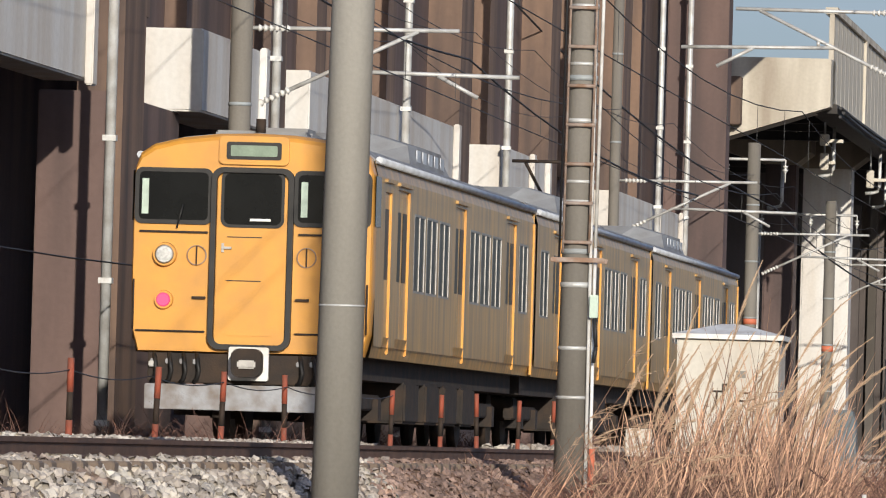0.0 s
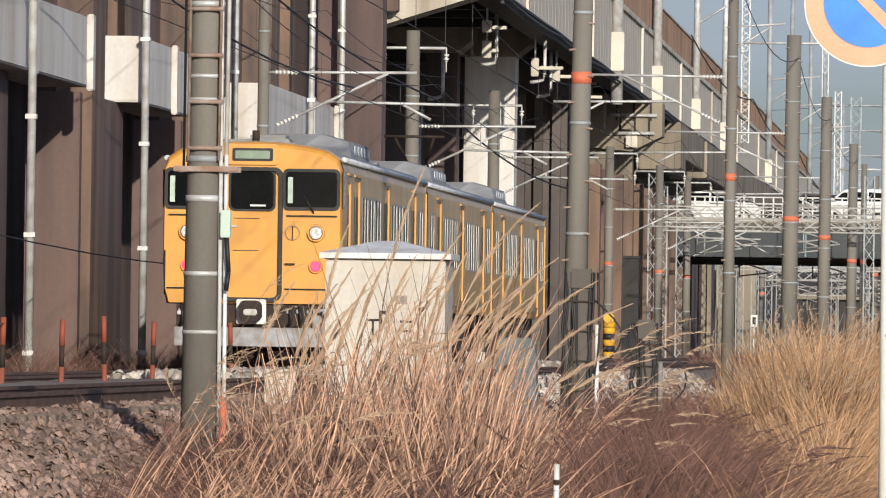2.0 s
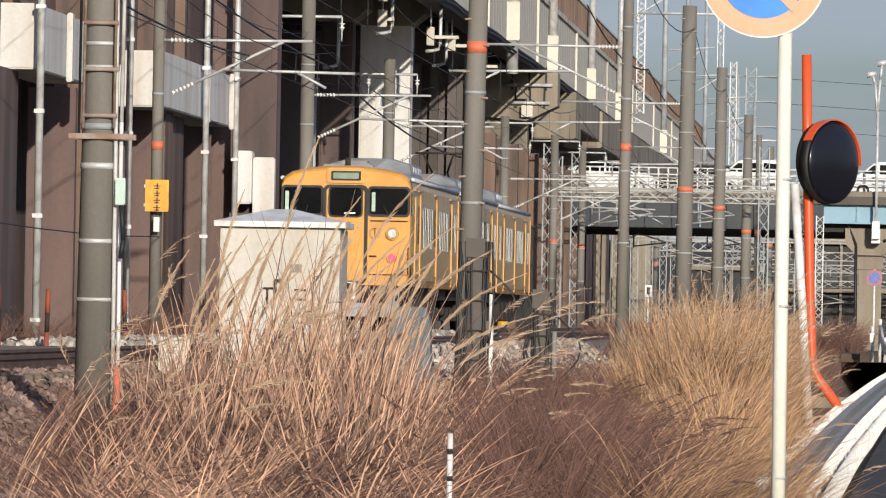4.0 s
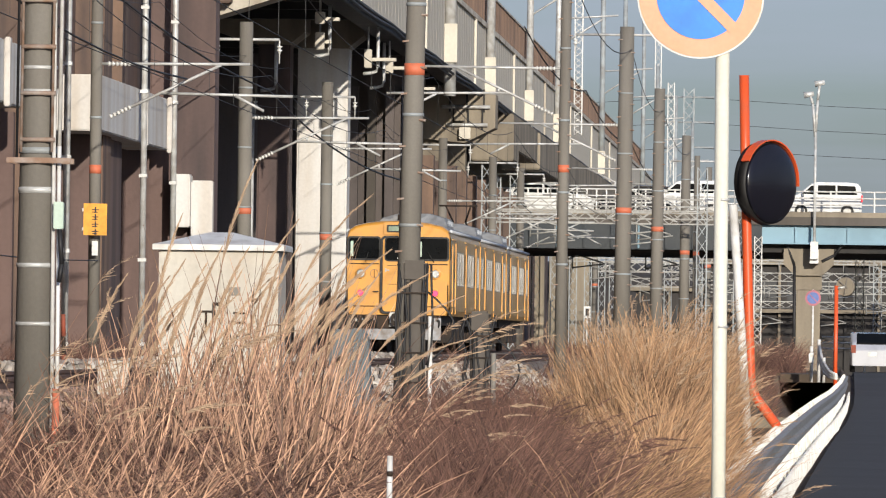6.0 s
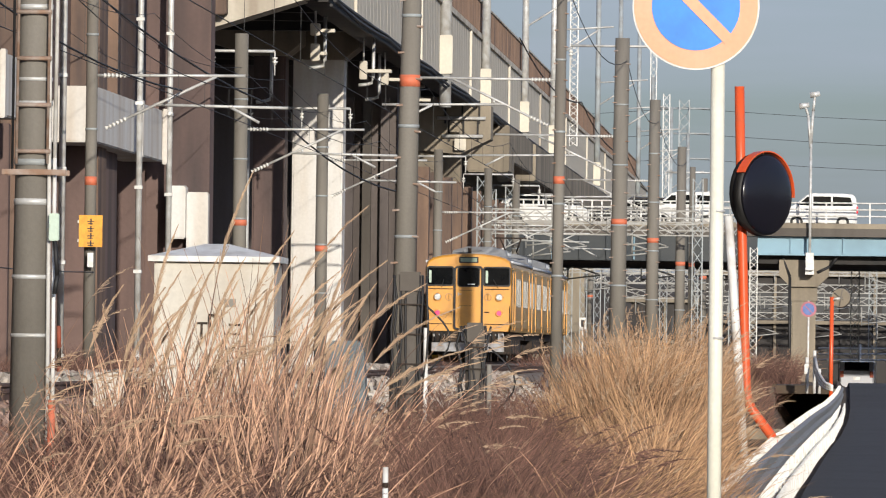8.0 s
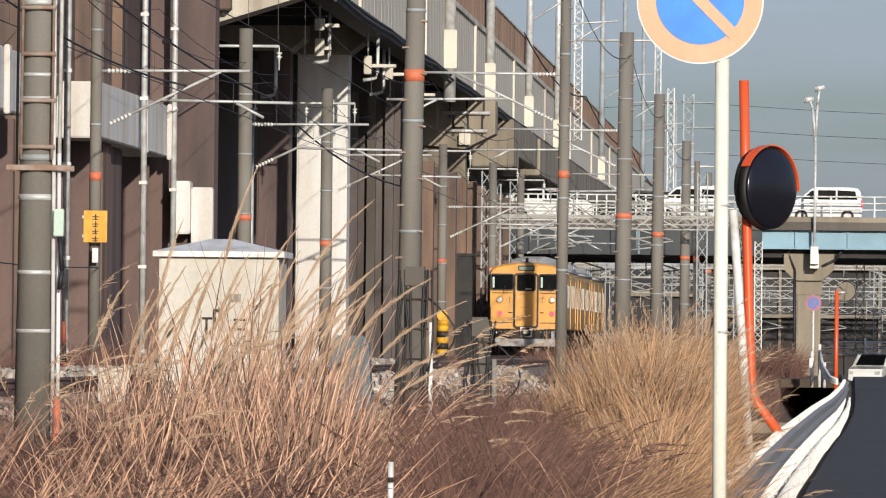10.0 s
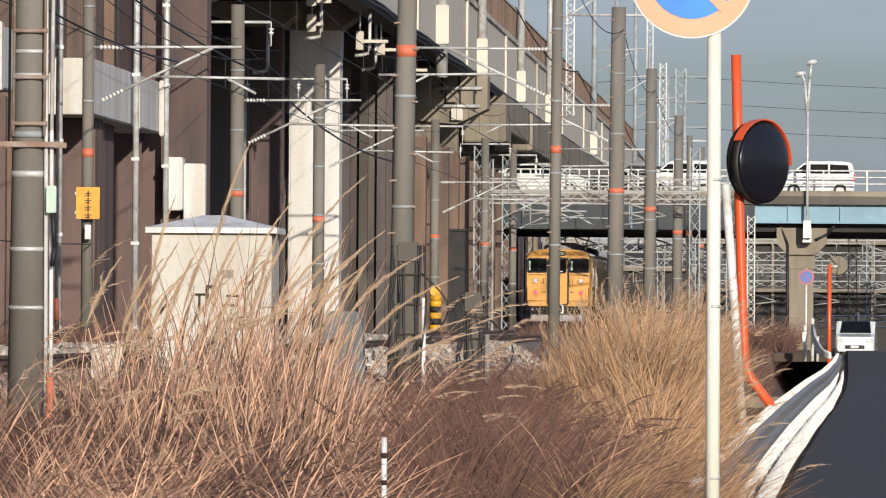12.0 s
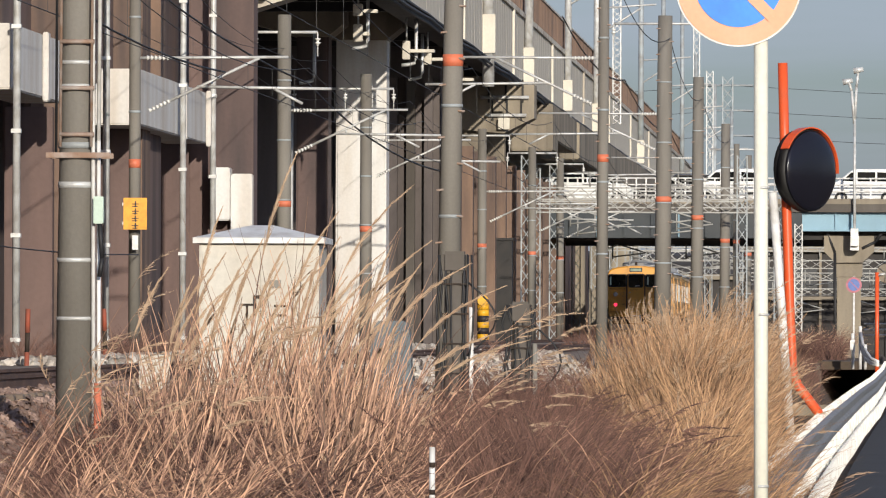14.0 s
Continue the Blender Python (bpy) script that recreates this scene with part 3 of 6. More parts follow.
def hill_height(x, y):
    return -1 + 9.5 * smooth01(560, 640, y) * (1 + 0.3 * noise.noise((x * 0.03, y * 0.01, 5)) + 0.15 * noise.noise((x * 0.2, y * 0.05, 9)))
tagged(sheet("far_bank", [-250 + 5 * i for i in range(120)], [560, 580, 600, 620, 640, 700, 900], hill_height, HILL), "brown scrub bank far beyond the bridge", "far bank", kind="structure")
DARKWIN = surface("dim_window_glass", (0.016, 0.018, 0.021), 0.35, 0, None, 1, 0.2, 0.0)
WAREHOUSE = surface("grey_shed_cladding", (0.045, 0.040, 0.037), 0.8, 0, (0.026, 0.024, 0.024), 0.3, 0.5, 0.1, 6, streak=True)
for x, y, w, h in ((6, 470, 26, 6.3), (-34, 545, 22, 5.8), (-8, 552, 10, 5.2), (38, 520, 30, 7.2)):
    shed = thing("warehouse", x, y, 0, "grey clad warehouse with a row of windows", "warehouse", "sheds behind the bridge")
    boxes("wall", [(-w / 2, w / 2, 0, 12, -1.5, h)], WAREHOUSE, shed)
    boxes("roof", [(-w / 2 - 0.4, w / 2 + 0.4, -0.5, 12.4, h, h + 0.35)], PIERCONC, shed)
    k = -w / 2 + 0.8
    while k < w / 2 - 1.6:
        boxes("window", [(k, k + 1.3, -0.03, 0.05, h - 2.2, h - 0.9)], DARKWIN, shed)
        boxes("upright", [(k + 1.4, k + 1.55, -0.25, -0.05, -1.5, h)], PIERCONC if int(k) % 3 else WAREHOUSE, shed, "weathered upright")
        k += 1.9
    boxes("fascia", [(-w / 2, w / 2, -0.6, -0.3, h - 2.75, h - 2.55)], PIERCONC, shed, "pale horizontal rail")

# ---- the train ----
def body_ring(y, shrink=0.0, drop=0.0):
    """Cross-section of a carriage: tumblehome sides, rounded shoulders, arched roof."""
    half = [(1.36, 1.04), (1.43, 1.30), (1.45, 1.75), (1.45, 2.6), (1.44, 3.22), (1.38, 3.42), (1.22, 3.53), (0.9, 3.61), (0.45, 3.665)]
    half = [(x - shrink * 0.6 if x > 1 else x, z - (drop if z > 3.3 else 0) + (0 if z > 1.1 else shrink * 0.3)) for x, z in half]
    pts = [(x, y, z) for x, z in half] + [(0, y, 3.68 - drop)] + [(-x, y, z) for x, z in half[::-1]]
    return pts


def skin(bm, ys, holes, x, z0, z1, depth):
    """A flat side with door and window openings and their reveals."""
    zs = sorted({z0, z1, *[h[2] for h in holes], *[h[3] for h in holes]})
    cuts = sorted({ys[0], ys[1], *[h[0] for h in holes], *[h[1] for h in holes]})
    for a, b in zip(cuts, cuts[1:]):
        for c, d in zip(zs, zs[1:]):
            if any(h[0] <= a and b <= h[1] and h[2] <= c and d <= h[3] for h in holes):
                continue
            bm.faces.new([bm.verts.new(p) for p in ((x, a, c), (x, b, c), (x, b, d), (x, a, d))])
    s = 1 if x > 0 else -1
    for a, b, c, d in holes:
        i = x - s * depth
        for q in (((x, a, c), (i, a, c), (i, a, d), (x, a, d)), ((x, b, c), (i, b, c), (i, b, d), (x, b, d)), ((x, a, c), (x, b, c), (i, b, c), (i, a, c)), ((x, a, d), (x, b, d), (i, b, d), (i, a, d)), ((i, a, c), (i, b, c), (i, b, d), (i, a, d))):
            bm.faces.new([bm.verts.new(p) for p in q])


def rounded_plate(bm, cx, cz, w, h, y0, y1, r=0.08, n=4):
    pts = []
    for sx, sz, a0 in ((1, 1, 0), (-1, 1, 90), (-1, -1, 180), (1, -1, 270)):
        for i in range(n + 1):
            a = radians(a0 + 90 * i / n)
            pts.append((cx + sx * (w / 2 - r) + r * math.cos(a), cz + sz * (h / 2 - r) + r * math.sin(a)))
    prism(bm, pts, y0, y1)


def plate(name, cx, cz, w, h, y0, y1, material, parent, label="", r=0.08):
    bm = bmesh.new()
    rounded_plate(bm, cx, cz, w, h, y0, y1, r)
    return part(name, bm, material, parent, label)


def frame_plate(name, cx, cz, w, h, t, y0, y1, material, parent, label="", r=0.1):
    """A rounded frame of width t, open in the middle."""
    bm = bmesh.new()
    outer, inner = [], []
    for lst, ww, hh, rr in ((outer, w, h, r), (inner, w - 2 * t, h - 2 * t, max(0.02, r - t * 0.6))):
        for sx, sz, a0 in ((1, 1, 0), (-1, 1, 90), (-1, -1, 180), (1, -1, 270)):
            for i in range(6):
                a = radians(a0 + 18 * i)
                lst.append((cx + sx * (ww / 2 - rr) + rr * math.cos(a), cz + sz * (hh / 2 - rr) + rr * math.sin(a)))
    rings = [[(x, y1, z) for x, z in outer], [(x, y0, z) for x, z in outer], [(x, y0, z) for x, z in inner], [(x, y1, z) for x, z in inner]]
    loft(bm, rings, caps=False)
    return part(name, bm, material, parent, label)


def carriage(y, cab, name, label):
    """One 19.5 m carriage; with cab, its end faces the camera with a driver's cab."""
    car = thing(name, -12.0, y, RAILTOP, label, "railway carriage", "train")
    L = 19.5
    bm = bmesh.new()
    if cab:
        loft(bm, [body_ring(0.0, 0.05, 0.09), body_ring(0.04, 0.02, 0.045), body_ring(0.12, 0.0, 0.012), body_ring(0.3)])
        part("cab_front", bm, YELLOW, car, "yellow painted cab end", smooth=False)
    bm = bmesh.new()
    loft(bm, [[(min(1.30, max(-1.30, x)), yy, z) for x, yy, z in body_ring(k)] for k in (0.3 if cab else 0.0, L)])
    part("inner_shell", bm, UNDER, car, "dim interior shell")
    ys = (0.302 if cab else 0.0, L)
    doors = [(2.5, 3.8), (9.1, 10.4), (15.7, 17.0)]
    holes = [(a, b, 1.18, 3.12) for a, b in doors]
    if cab:
        holes.append((1.15, 1.85, 1.18, 3.05))
    wins = [(4.35, 5.55), (5.75, 6.95), (7.2, 8.4), (10.95, 12.15), (12.35, 13.55), (13.8, 15.0), (17.5, 18.7)]
    if not cab:
        wins.append((0.6, 1.8))
    holes += [(a, b, 1.92, 2.86) for a, b in wins]
    for s in (1, -1):
        bm = bmesh.new()
        skin(bm, ys, holes, s * 1.45, 1.30, 3.22, 0.035)
        for p0, p1 in (((1.45, 1.30), (1.40, 1.04)), ((1.45, 3.22), (1.40, 3.40))):
            bm.faces.new([bm.verts.new(q) for q in ((s * p0[0], ys[0], p0[1]), (s * p0[0], L, p0[1]), (s * p1[0], L, p1[1]), (s * p1[0], ys[0], p1[1]))])
        bm.faces.new([bm.verts.new(q) for q in ((s * 1.45, L, 1.04), (s * 1.2, L, 1.04), (s * 1.2, L, 3.4), (s * 1.45, L, 3.4))])
        side = part("side", bm, SIDE, car, "dusty yellow carriage side, duller for its shade")
        for a, b in doors + ([(1.15, 1.85)] if cab else []):
            mid = (a + b) / 2
            leaves = ((a + 0.01, mid - 0.01), (mid + 0.01, b - 0.01)) if b - a > 1 else ((a + 0.01, b - 0.01),)
            for c, d in leaves:
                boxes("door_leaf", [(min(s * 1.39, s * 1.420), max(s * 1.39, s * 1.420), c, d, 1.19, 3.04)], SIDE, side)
                boxes("door_window", [(min(s * 1.421, s * 1.426), max(s * 1.421, s * 1.426), c + 0.1, d - 0.1, 2.0, 2.85)], SIDEGLASS, side)
            # far jamb painted brighter yellow as if sunlit; rain strip over each door
            boxes("door_jamb", [(min(s * 1.40, s * 1.448), max(s * 1.40, s * 1.448), b - 0.012, b + 0.02, 1.10, 3.14)], YELLOW, side, "door jamb in brighter yellow as if sunlit", 0.01)
            boxes("rain_strip", [(min(s * 1.45, s * 1.49), max(s * 1.45, s * 1.49), a - 0.1, b + 0.1, 3.16, 3.20)], SIDE, side)
        for a, b in wins:
            boxes("window_pane", [(min(s * 1.40, s * 1.440), max(s * 1.40, s * 1.440), a, b, 1.92, 2.86)], SIDEGLASS, side)
            bm = bmesh.new()
            for q in ((a - 0.02, a + 0.025, 1.9, 2.88), (b - 0.025, b + 0.02, 1.9, 2.88), ((a + b) / 2 - 0.014, (a + b) / 2 + 0.014, 1.9, 2.88), (a, b, 1.9, 1.93), (a, b, 2.85, 2.88)):
                box(bm, min(s * 1.438, s * 1.4515), max(s * 1.438, s * 1.4515), *q)
            part("window_frame", bm, SILVER, side, "bare metal window frame")
        # end strip shares the jambs' brighter yellow
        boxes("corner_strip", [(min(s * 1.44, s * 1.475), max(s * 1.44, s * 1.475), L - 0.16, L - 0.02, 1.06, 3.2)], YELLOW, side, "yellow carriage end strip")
        bars("gutter", [((s * 1.44, ys[0] + 0.15, 3.40), (s * 1.44, L, 3.40))], 0.045, GUTTER, car, "pale rain gutter", 8)
    bm = bmesh.new()
    roof = [(-1.46, 3.36), (-1.38, 3.43), (-1.22, 3.54), (-0.9, 3.62), (-0.45, 3.675), (0, 3.69), (0.45, 3.675), (0.9, 3.62), (1.22, 3.54), (1.38, 3.43), (1.46, 3.36)]
    prism(bm, roof, ys[0] + 0.1, L)
    part("roof", bm, ROOFGREY, car, "sooty grey roof")
    # air conditioner and ventilators
    bm = bmesh.new()
    loft(bm, [[(x, y_, z) for x, z in ((-1.0, 3.58), (1.0, 3.58), (0.95 * k, 3.60 + 0.28 * k), (0.45 * k, 3.66 + 0.36 * k), (-0.45 * k, 3.66 + 0.36 * k), (-0.95 * k, 3.60 + 0.28 * k))] for y_, k in ((7.6, 0.3), (8.1, 0.95), (9, 1), (11.6, 1), (12.4, 0.9), (12.9, 0.3))])
    part("air_conditioner", bm, ROOFGREY, car, "grey roof air conditioner")
    for i in range(5):
        boxes("vent_grille", [(0.972, 0.985, 8.5 + 0.7 * i, 8.9 + 0.7 * i, 3.66, 3.82)], GUTTER, car, "pale vent panel")
    for k in (2.6, 15.0):
        boxes("ventilator", [(-0.35, 0.35, k, k + 0.9, 3.64, 3.84)], ROOFGREY, car, bevel=0.06)
    # underframe and bogies
    boxes("underframe", [(-1.2, 1.2, 0.4, L - 0.4, 0.78, 1.04)], UNDER, car)
    for k in (5.6, 8.0, 10.2, 12.4):
        boxes("equipment_box", [(-1.25, 1.25, k, k + 1.5, 0.28, 0.80)], UNDER, car, bevel=0.03)
    for k in (2.9, 16.6):
        bogie = boxes("bogie", [(-1.05, -0.9, k - 1.7, k + 1.7, 0.42, 0.62), (0.9, 1.05, k - 1.7, k + 1.7, 0.42, 0.62), (-0.9, 0.9, k - 0.3, k + 0.3, 0.4, 0.75)], UNDER, car, bevel=0.02)
        for a in (-1.05, 1.05):
            for w in (-1, 1):
                bars("wheel", [((w * 0.5, k + a, 0.43), (w * 0.62, k + a, 0.43))], 0.43, UNDER, bogie, "dark steel wheel", 20)
                boxes("axle_box", [(w * 0.99 - 0.13, w * 0.99 + 0.13, k + a - 0.16, k + a + 0.16, 0.3, 0.58)], UNDER, bogie)
    if cab:
        cab_face(car)
    else:
        boxes("gangway", [(-0.5, 0.5, -0.52, 0.02, 1.1, 3.2)], RUBBER, car, "black gangway bellows", 0.03)
    return car


def cab_face(car):
    """Everything on the flat cab end, which faces along -y."""
    frame_plate("door_surround", 0, 2.17, 0.99, 2.17, 0.062, -0.10, 0.02, RUBBER, car, "thick black rubber gangway surround", 0.14)
    door = plate("gangway_door", 0, 2.15, 0.84, 2.0, -0.035, 0.02, YELLOW, car, "yellow gangway door with scuffed foot", 0.06)
    plate("door_glass", 0.0, 2.88, 0.70, 0.62, -0.042, -0.034, GLASS, door, "dark door window", 0.08)
    frame_plate("glass_gasket", 0.0, 2.88, 0.76, 0.68, 0.035, -0.048, -0.03, RUBBER, door, "", 0.1)
    boxes("door_handle", [(-0.36, -0.24, -0.07, -0.036, 2.28, 2.31), (-0.36, -0.33, -0.06, -0.036, 2.24, 2.35)], SILVER, door, "steel door handle", 0.004)
    boxes("inner_notice", [(-0.03, 0.22, -0.0445, -0.0425, 2.62, 2.65)], WHITEPAINT, door, "white notice behind the glass")
    boxes("foot_plate", [(-0.3, 0.28, -0.044, -0.036, 1.25, 1.38)], YELLOW, door, "scuffed foot plate", 0.003)
    for z in (2.42, 1.9):
        boxes("seam", [(-0.3, 0.12, -0.040, -0.034, z, z + 0.012)], RUBBER, door)
    for s in (-1, 1):
        cx = s * 0.955
        plate("windscreen", cx, 2.90, 0.86, 0.60, -0.022, 0.03, GLASS, car, "dark cab windscreen", 0.07)
        frame_plate("windscreen_gasket", cx, 2.90, 0.93, 0.67, 0.05, -0.03, 0.03, RUBBER, car, "black rubber gasket", 0.09)
        boxes("corner_glass", [(s * 1.455 if s > 0 else -1.462, 1.462 if s > 0 else s * 1.455, 0.08, 0.62, 2.6, 3.2)], GLASS, car, "dark corner window")
        boxes("blind", [(cx - 0.38, cx - 0.30, -0.0245, -0.0225, 2.68, 3.1)], MINT, car, "pale blind edge in the window")
        bars("wiper", [((cx + 0.05, -0.05, 2.52), (cx - 0.12 * s, -0.05, 2.8))], 0.012, RUBBER, car)
        boxes("step_rail", [(cx - 0.4, cx + 0.42, -0.03, 0.02, 2.46, 2.485)], UNDER, car, "dark horizontal seam")
        boxes("step_rail", [(cx - 0.42, cx + 0.42, -0.04, 0.02, 1.28, 1.302)], UNDER, car, "dark step recess", 0.008)
        boxes("step_rail", [(s * 0.62 - 0.08, s * 0.62 + 0.08, -0.05, 0.02, 1.68, 1.71)], UNDER, car)
        bm = bmesh.new()
        tube(bm, (s * 1.04, 0.03, 2.2), (s * 1.04, -0.09, 2.2), 0.15, 0.135, 24)
        lamp = part("headlamp", bm, YELLOW, car, "round headlamp in a yellow rim")
        bm = bmesh.new()
        tube(bm, (s * 1.04, -0.091, 2.2), (s * 1.04, -0.105, 2.2), 0.115, 0.09, 20)
        part("headlamp_glass", bm, LENS, lamp, "clear lamp lens")
        bm = bmesh.new()
        tube(bm, (s * 1.04, 0.03, 1.66), (s * 1.04, -0.07, 1.66), 0.12, 0.105, 24)
        tail = part("tail_lamp", bm, YELLOW, car, "round tail lamp")
        bm = bmesh.new()
        tube(bm, (s * 1.04, -0.071, 1.66), (s * 1.04, -0.095, 1.66), 0.085, 0.07, 20)
        part("tail_lamp_glass", bm, TAIL, tail, "glowing red lens")
        frame_plate("ring_handle", s * 0.66, 2.2, 0.24, 0.24, 0.010, -0.03, 0.02, RUSTRUNG, car, "", 0.119)
        boxes("ring_hook", [(s * 0.66 - 0.005, s * 0.66 + 0.005, -0.045, 0.0, 2.09, 2.31)], UNDER, car)
        bars("grab_rail", [((s * 1.40, -0.06, 1.3), (s * 1.40, -0.06, 1.9))], 0.012, UNDER, car)
        for hx in (0.62, 0.78, 0.95, 1.13):
            hose("brake_hose", [(s * hx, -0.05, 1.02), (s * hx + 0.03, -0.14, 0.92), (s * hx + 0.05, -0.18, 0.82), (s * hx + 0.02, -0.14, 0.72), (s * hx - 0.02, -0.1, 0.68)], 0.028, RUBBER, car, "black brake hose", 8)
            boxes("hose_cock", [(s * hx - 0.035, s * hx + 0.035, -0.12, -0.07, 0.9, 0.96)], PLOUGH, car, "steel hose cock", 0.008)
        boxes("hose_tap", [(s * 1.13 - 0.05, s * 1.13 + 0.05, -0.16, -0.1, 0.86, 0.93)], SILVER, car, "shiny hose tap", 0.01)
    box_ = plate("destination_box", 0, 3.46, 0.84, 0.34, -0.05, 0.2, YELLOW, car, "yellow destination box", 0.06)
    plate("destination_glass", 0, 3.455, 0.66, 0.21, -0.058, -0.049, RUBBER, box_, "", 0.03)
    plate("destination_blind", 0, 3.455, 0.56, 0.13, -0.064, -0.057, surface("green_grey_blind", (0.22, 0.30, 0.22), 0.4), box_, "dim green destination blind", 0.02)
    plate("coupler_plate", 0.02, 0.92, 0.48, 0.40, -0.18, -0.12, WHITEPAINT, car, "white coupler surround", 0.03)
    bm = bmesh.new()
    rounded_plate(bm, 0.02, 0.93, 0.36, 0.34, -0.42, -0.18, 0.1)
    coupler = part("coupler", bm, UNDER, car, "dark knuckle coupler")
    boxes("coupler_knuckle", [(-0.08, 0.14, -0.47, -0.42, 0.86, 0.96)], SILVER, coupler, "worn bright knuckle", 0.02)
    boxes("coupler_shank", [(-0.12, 0.14, -0.13, 0.8, 0.8, 1.0)], UNDER, car)
    bm = bmesh.new()
    prism(bm, [(-1.22, 0.36), (1.22, 0.36), (1.22, 0.98), (1.02, 0.98), (1.02, 0.66), (-1.02, 0.66), (-1.22, 0.66)], -0.16, -0.10)
    part("plough", bm, PLOUGH, car, "grey steel plough plate", bevel=0.008)
    boxes("pilot_beam", [(-1.2, 1.2, -0.08, 0.3, 0.68, 1.03)], UNDER, car, bevel=0.01)
    bars("aerial", [((0, 0.5, 3.66), (0, 0.5, 3.86))], 0.06, UNDER, car, "roof aerial stub", 10)
    boxes("roof_horn", [(-0.55, 0.55, 0.55, 1.0, 3.64, 3.72)], ROOFGREY, car, bevel=0.02)


first = carriage(0, True, "railway_carriage", "yellow suburban carriage with cab end and lit tail lamps")
second = carriage(20, False, "railway_carriage", "yellow suburban carriage with dusty side in mid train")
third = carriage(40, False, "railway_carriage", "yellow suburban carriage at the far end of the train")
# pantograph on the middle carriage
for nm, rod in (("lower_arm", ((-0.45, 16.4, 3.74), (-0.2, 17.3, 4.2))), ("lower_arm", ((0.45, 16.4, 3.74), (0.2, 17.3, 4.2))), ("upper_arm", ((-0.2, 17.3, 4.2), (-0.4, 16.5, 4.68))), ("upper_arm", ((0.2, 17.3, 4.2), (0.4, 16.5, 4.68))), ("contact_strip", ((-0.62, 16.5, 4.70), (0.62, 16.5, 4.70))), ("base_bar", ((-0.6, 16.4, 3.74), (0.6, 16.4, 3.74)))):
    bars("pantograph_" + nm, [rod], 0.028, UNDER, second, "dark pantograph rod")

# ---- poles and catenary ----
def insulator(bm, a, b, r=0.06, n=6):
    """A string of sheds from a to b."""
    a, b = Vector(a), Vector(b)
    for i in range(n):
        p, q = a.lerp(b, i / n), a.lerp(b, (i + 0.55) / n)
        tube(bm, p, q, r, r * 0.55, 8)
    tube(bm, a, b, r * 0.4, None, 6)


def mast(x, y, z0, top, r0, r1, band=None, lean=0.0, label="grey round concrete mast with an orange band", group="masts by the line", arm=0, armz=7.4, reach=3.2, cross=(), bolts=False):
    m = thing("catenary_mast", x, y, z0, label, "mast", group)
    h = top - z0
    bm = bmesh.new()
    tube(bm, (0, 0, 0), (lean, 0, h), r0, r1, 20)
    part("shaft", bm, MASTCONC, m)
    def at(z):
        f = (z - z0) / h
        return lean * f, r0 + (r1 - r0) * f
    if band:
        cx, r = at(band)
        bm = bmesh.new()
        tube(bm, (cx, 0, band - z0 - 0.09), (cx, 0, band - z0 + 0.09), r + 0.006, None, 20)
        part("band", bm, ORANGE, m, "orange painted band")
    for k in range(4):
        z = z0 + h * (0.30 + 0.17 * k)
        cx, r = at(z)
        bm = bmesh.new()
        tube(bm, (cx, 0, z - z0), (cx, 0, z - z0 + 0.05), r + 0.010, None, 20)
        part("hoop", bm, GREYSTEEL, m, "steel hoop")
    if arm:
        cx, r = at(armz)
        e = cx + arm * reach
        z = armz - z0
        bars("arm", [((cx, 0, z), (e, 0, z + 0.02)), ((cx + arm * 0.4, 0, z - 1.05), (cx + arm * 2.6, 0, z)), ((cx + arm * 1.3, 0, z - 0.60), (e + arm * 0.9, 0, z - 0.64)), ((cx + arm * 1.6, 0, z - 0.58), (cx + arm * 1.6, 0, z - 0.5)), ((e - arm * 0.3, 0, z - 0.64), (e + arm * 0.3, 0, z - 0.95))], 0.032, GALV, m, "galvanised cantilever arm", 6)
        for p, q in (((cx + arm * 0.25, 0, z), (cx + arm * 0.75, 0, z)), ((cx + arm * 0.3, 0, z - 1.1), (cx + arm * 0.76, 0, z - 0.88))):
            bm = bmesh.new()
            insulator(bm, p, q, 0.062)
            part("insulator", bm, CERAMIC, m, "white ceramic insulator")
    if cross:
        z = h - (0.45 if len(cross) == 3 and cross[0] < -1.3 else 0.25)
        bars("crossbar", [((lean + cross[0], 0, z), (lean + cross[-1], 0, z))], 0.04, GALV, m, "galvanised crossbar")
        for s in cross:
            bm = bmesh.new()
            tube(bm, (lean + s, 0, z), (lean + s, 0, z - 0.62), 0.018, None, 6)
            insulator(bm, (lean + s, 0, z - 0.16), (lean + s, 0, z - 0.36), 0.085, 2)
            part("insulator", bm, CERAMIC, m, "white hanging insulator")
    # step bolts up both sides
    k = 0
    while bolts and 2.6 + 0.4 * k < h - 0.3:
        z = 2.6 + 0.4 * k
        cx, r = at(z0 + z)
        q = 1 if k % 2 else -1
        bars("step_bolt", [((cx + q * r * 0.6, -r * 0.75, z), (cx + q * (r + 0.04), -r * 0.8, z - 0.01))], 0.018, RUSTRUNG, m, "dark step bolt", 5)
        k += 1
    return m


mast(-6.43, 124.5, 0.6, 10.5, 0.185, 0.125, 5.97, 0.16, arm=-1, armz=8.9, reach=3.0, bolts=True)
mast(-6.45, 197, 0.6, 10.8, 0.145, 0.125, 5.99, 0.06, arm=-1, armz=8.4, reach=3.4, bolts=True)
mast(-6.43, 254, 0.6, 11.6, 0.265, 0.225, 5.9, 0.08, label="thick grey concrete mast with an orange band", arm=-1, armz=8.55, reach=3.9, cross=(-1.6, 1.6), bolts=True)
mast(-6.40, 303, 0.6, 11.2, 0.245, 0.20, 6.0, 0.06, label="thick grey concrete mast with an orange band", arm=-1, armz=8.2, reach=3.2, bolts=True)
mast(-6.45, 364, 0.6, 11.0, 0.24, 0.20, 5.8, 0.05, arm=-1, armz=8.2)
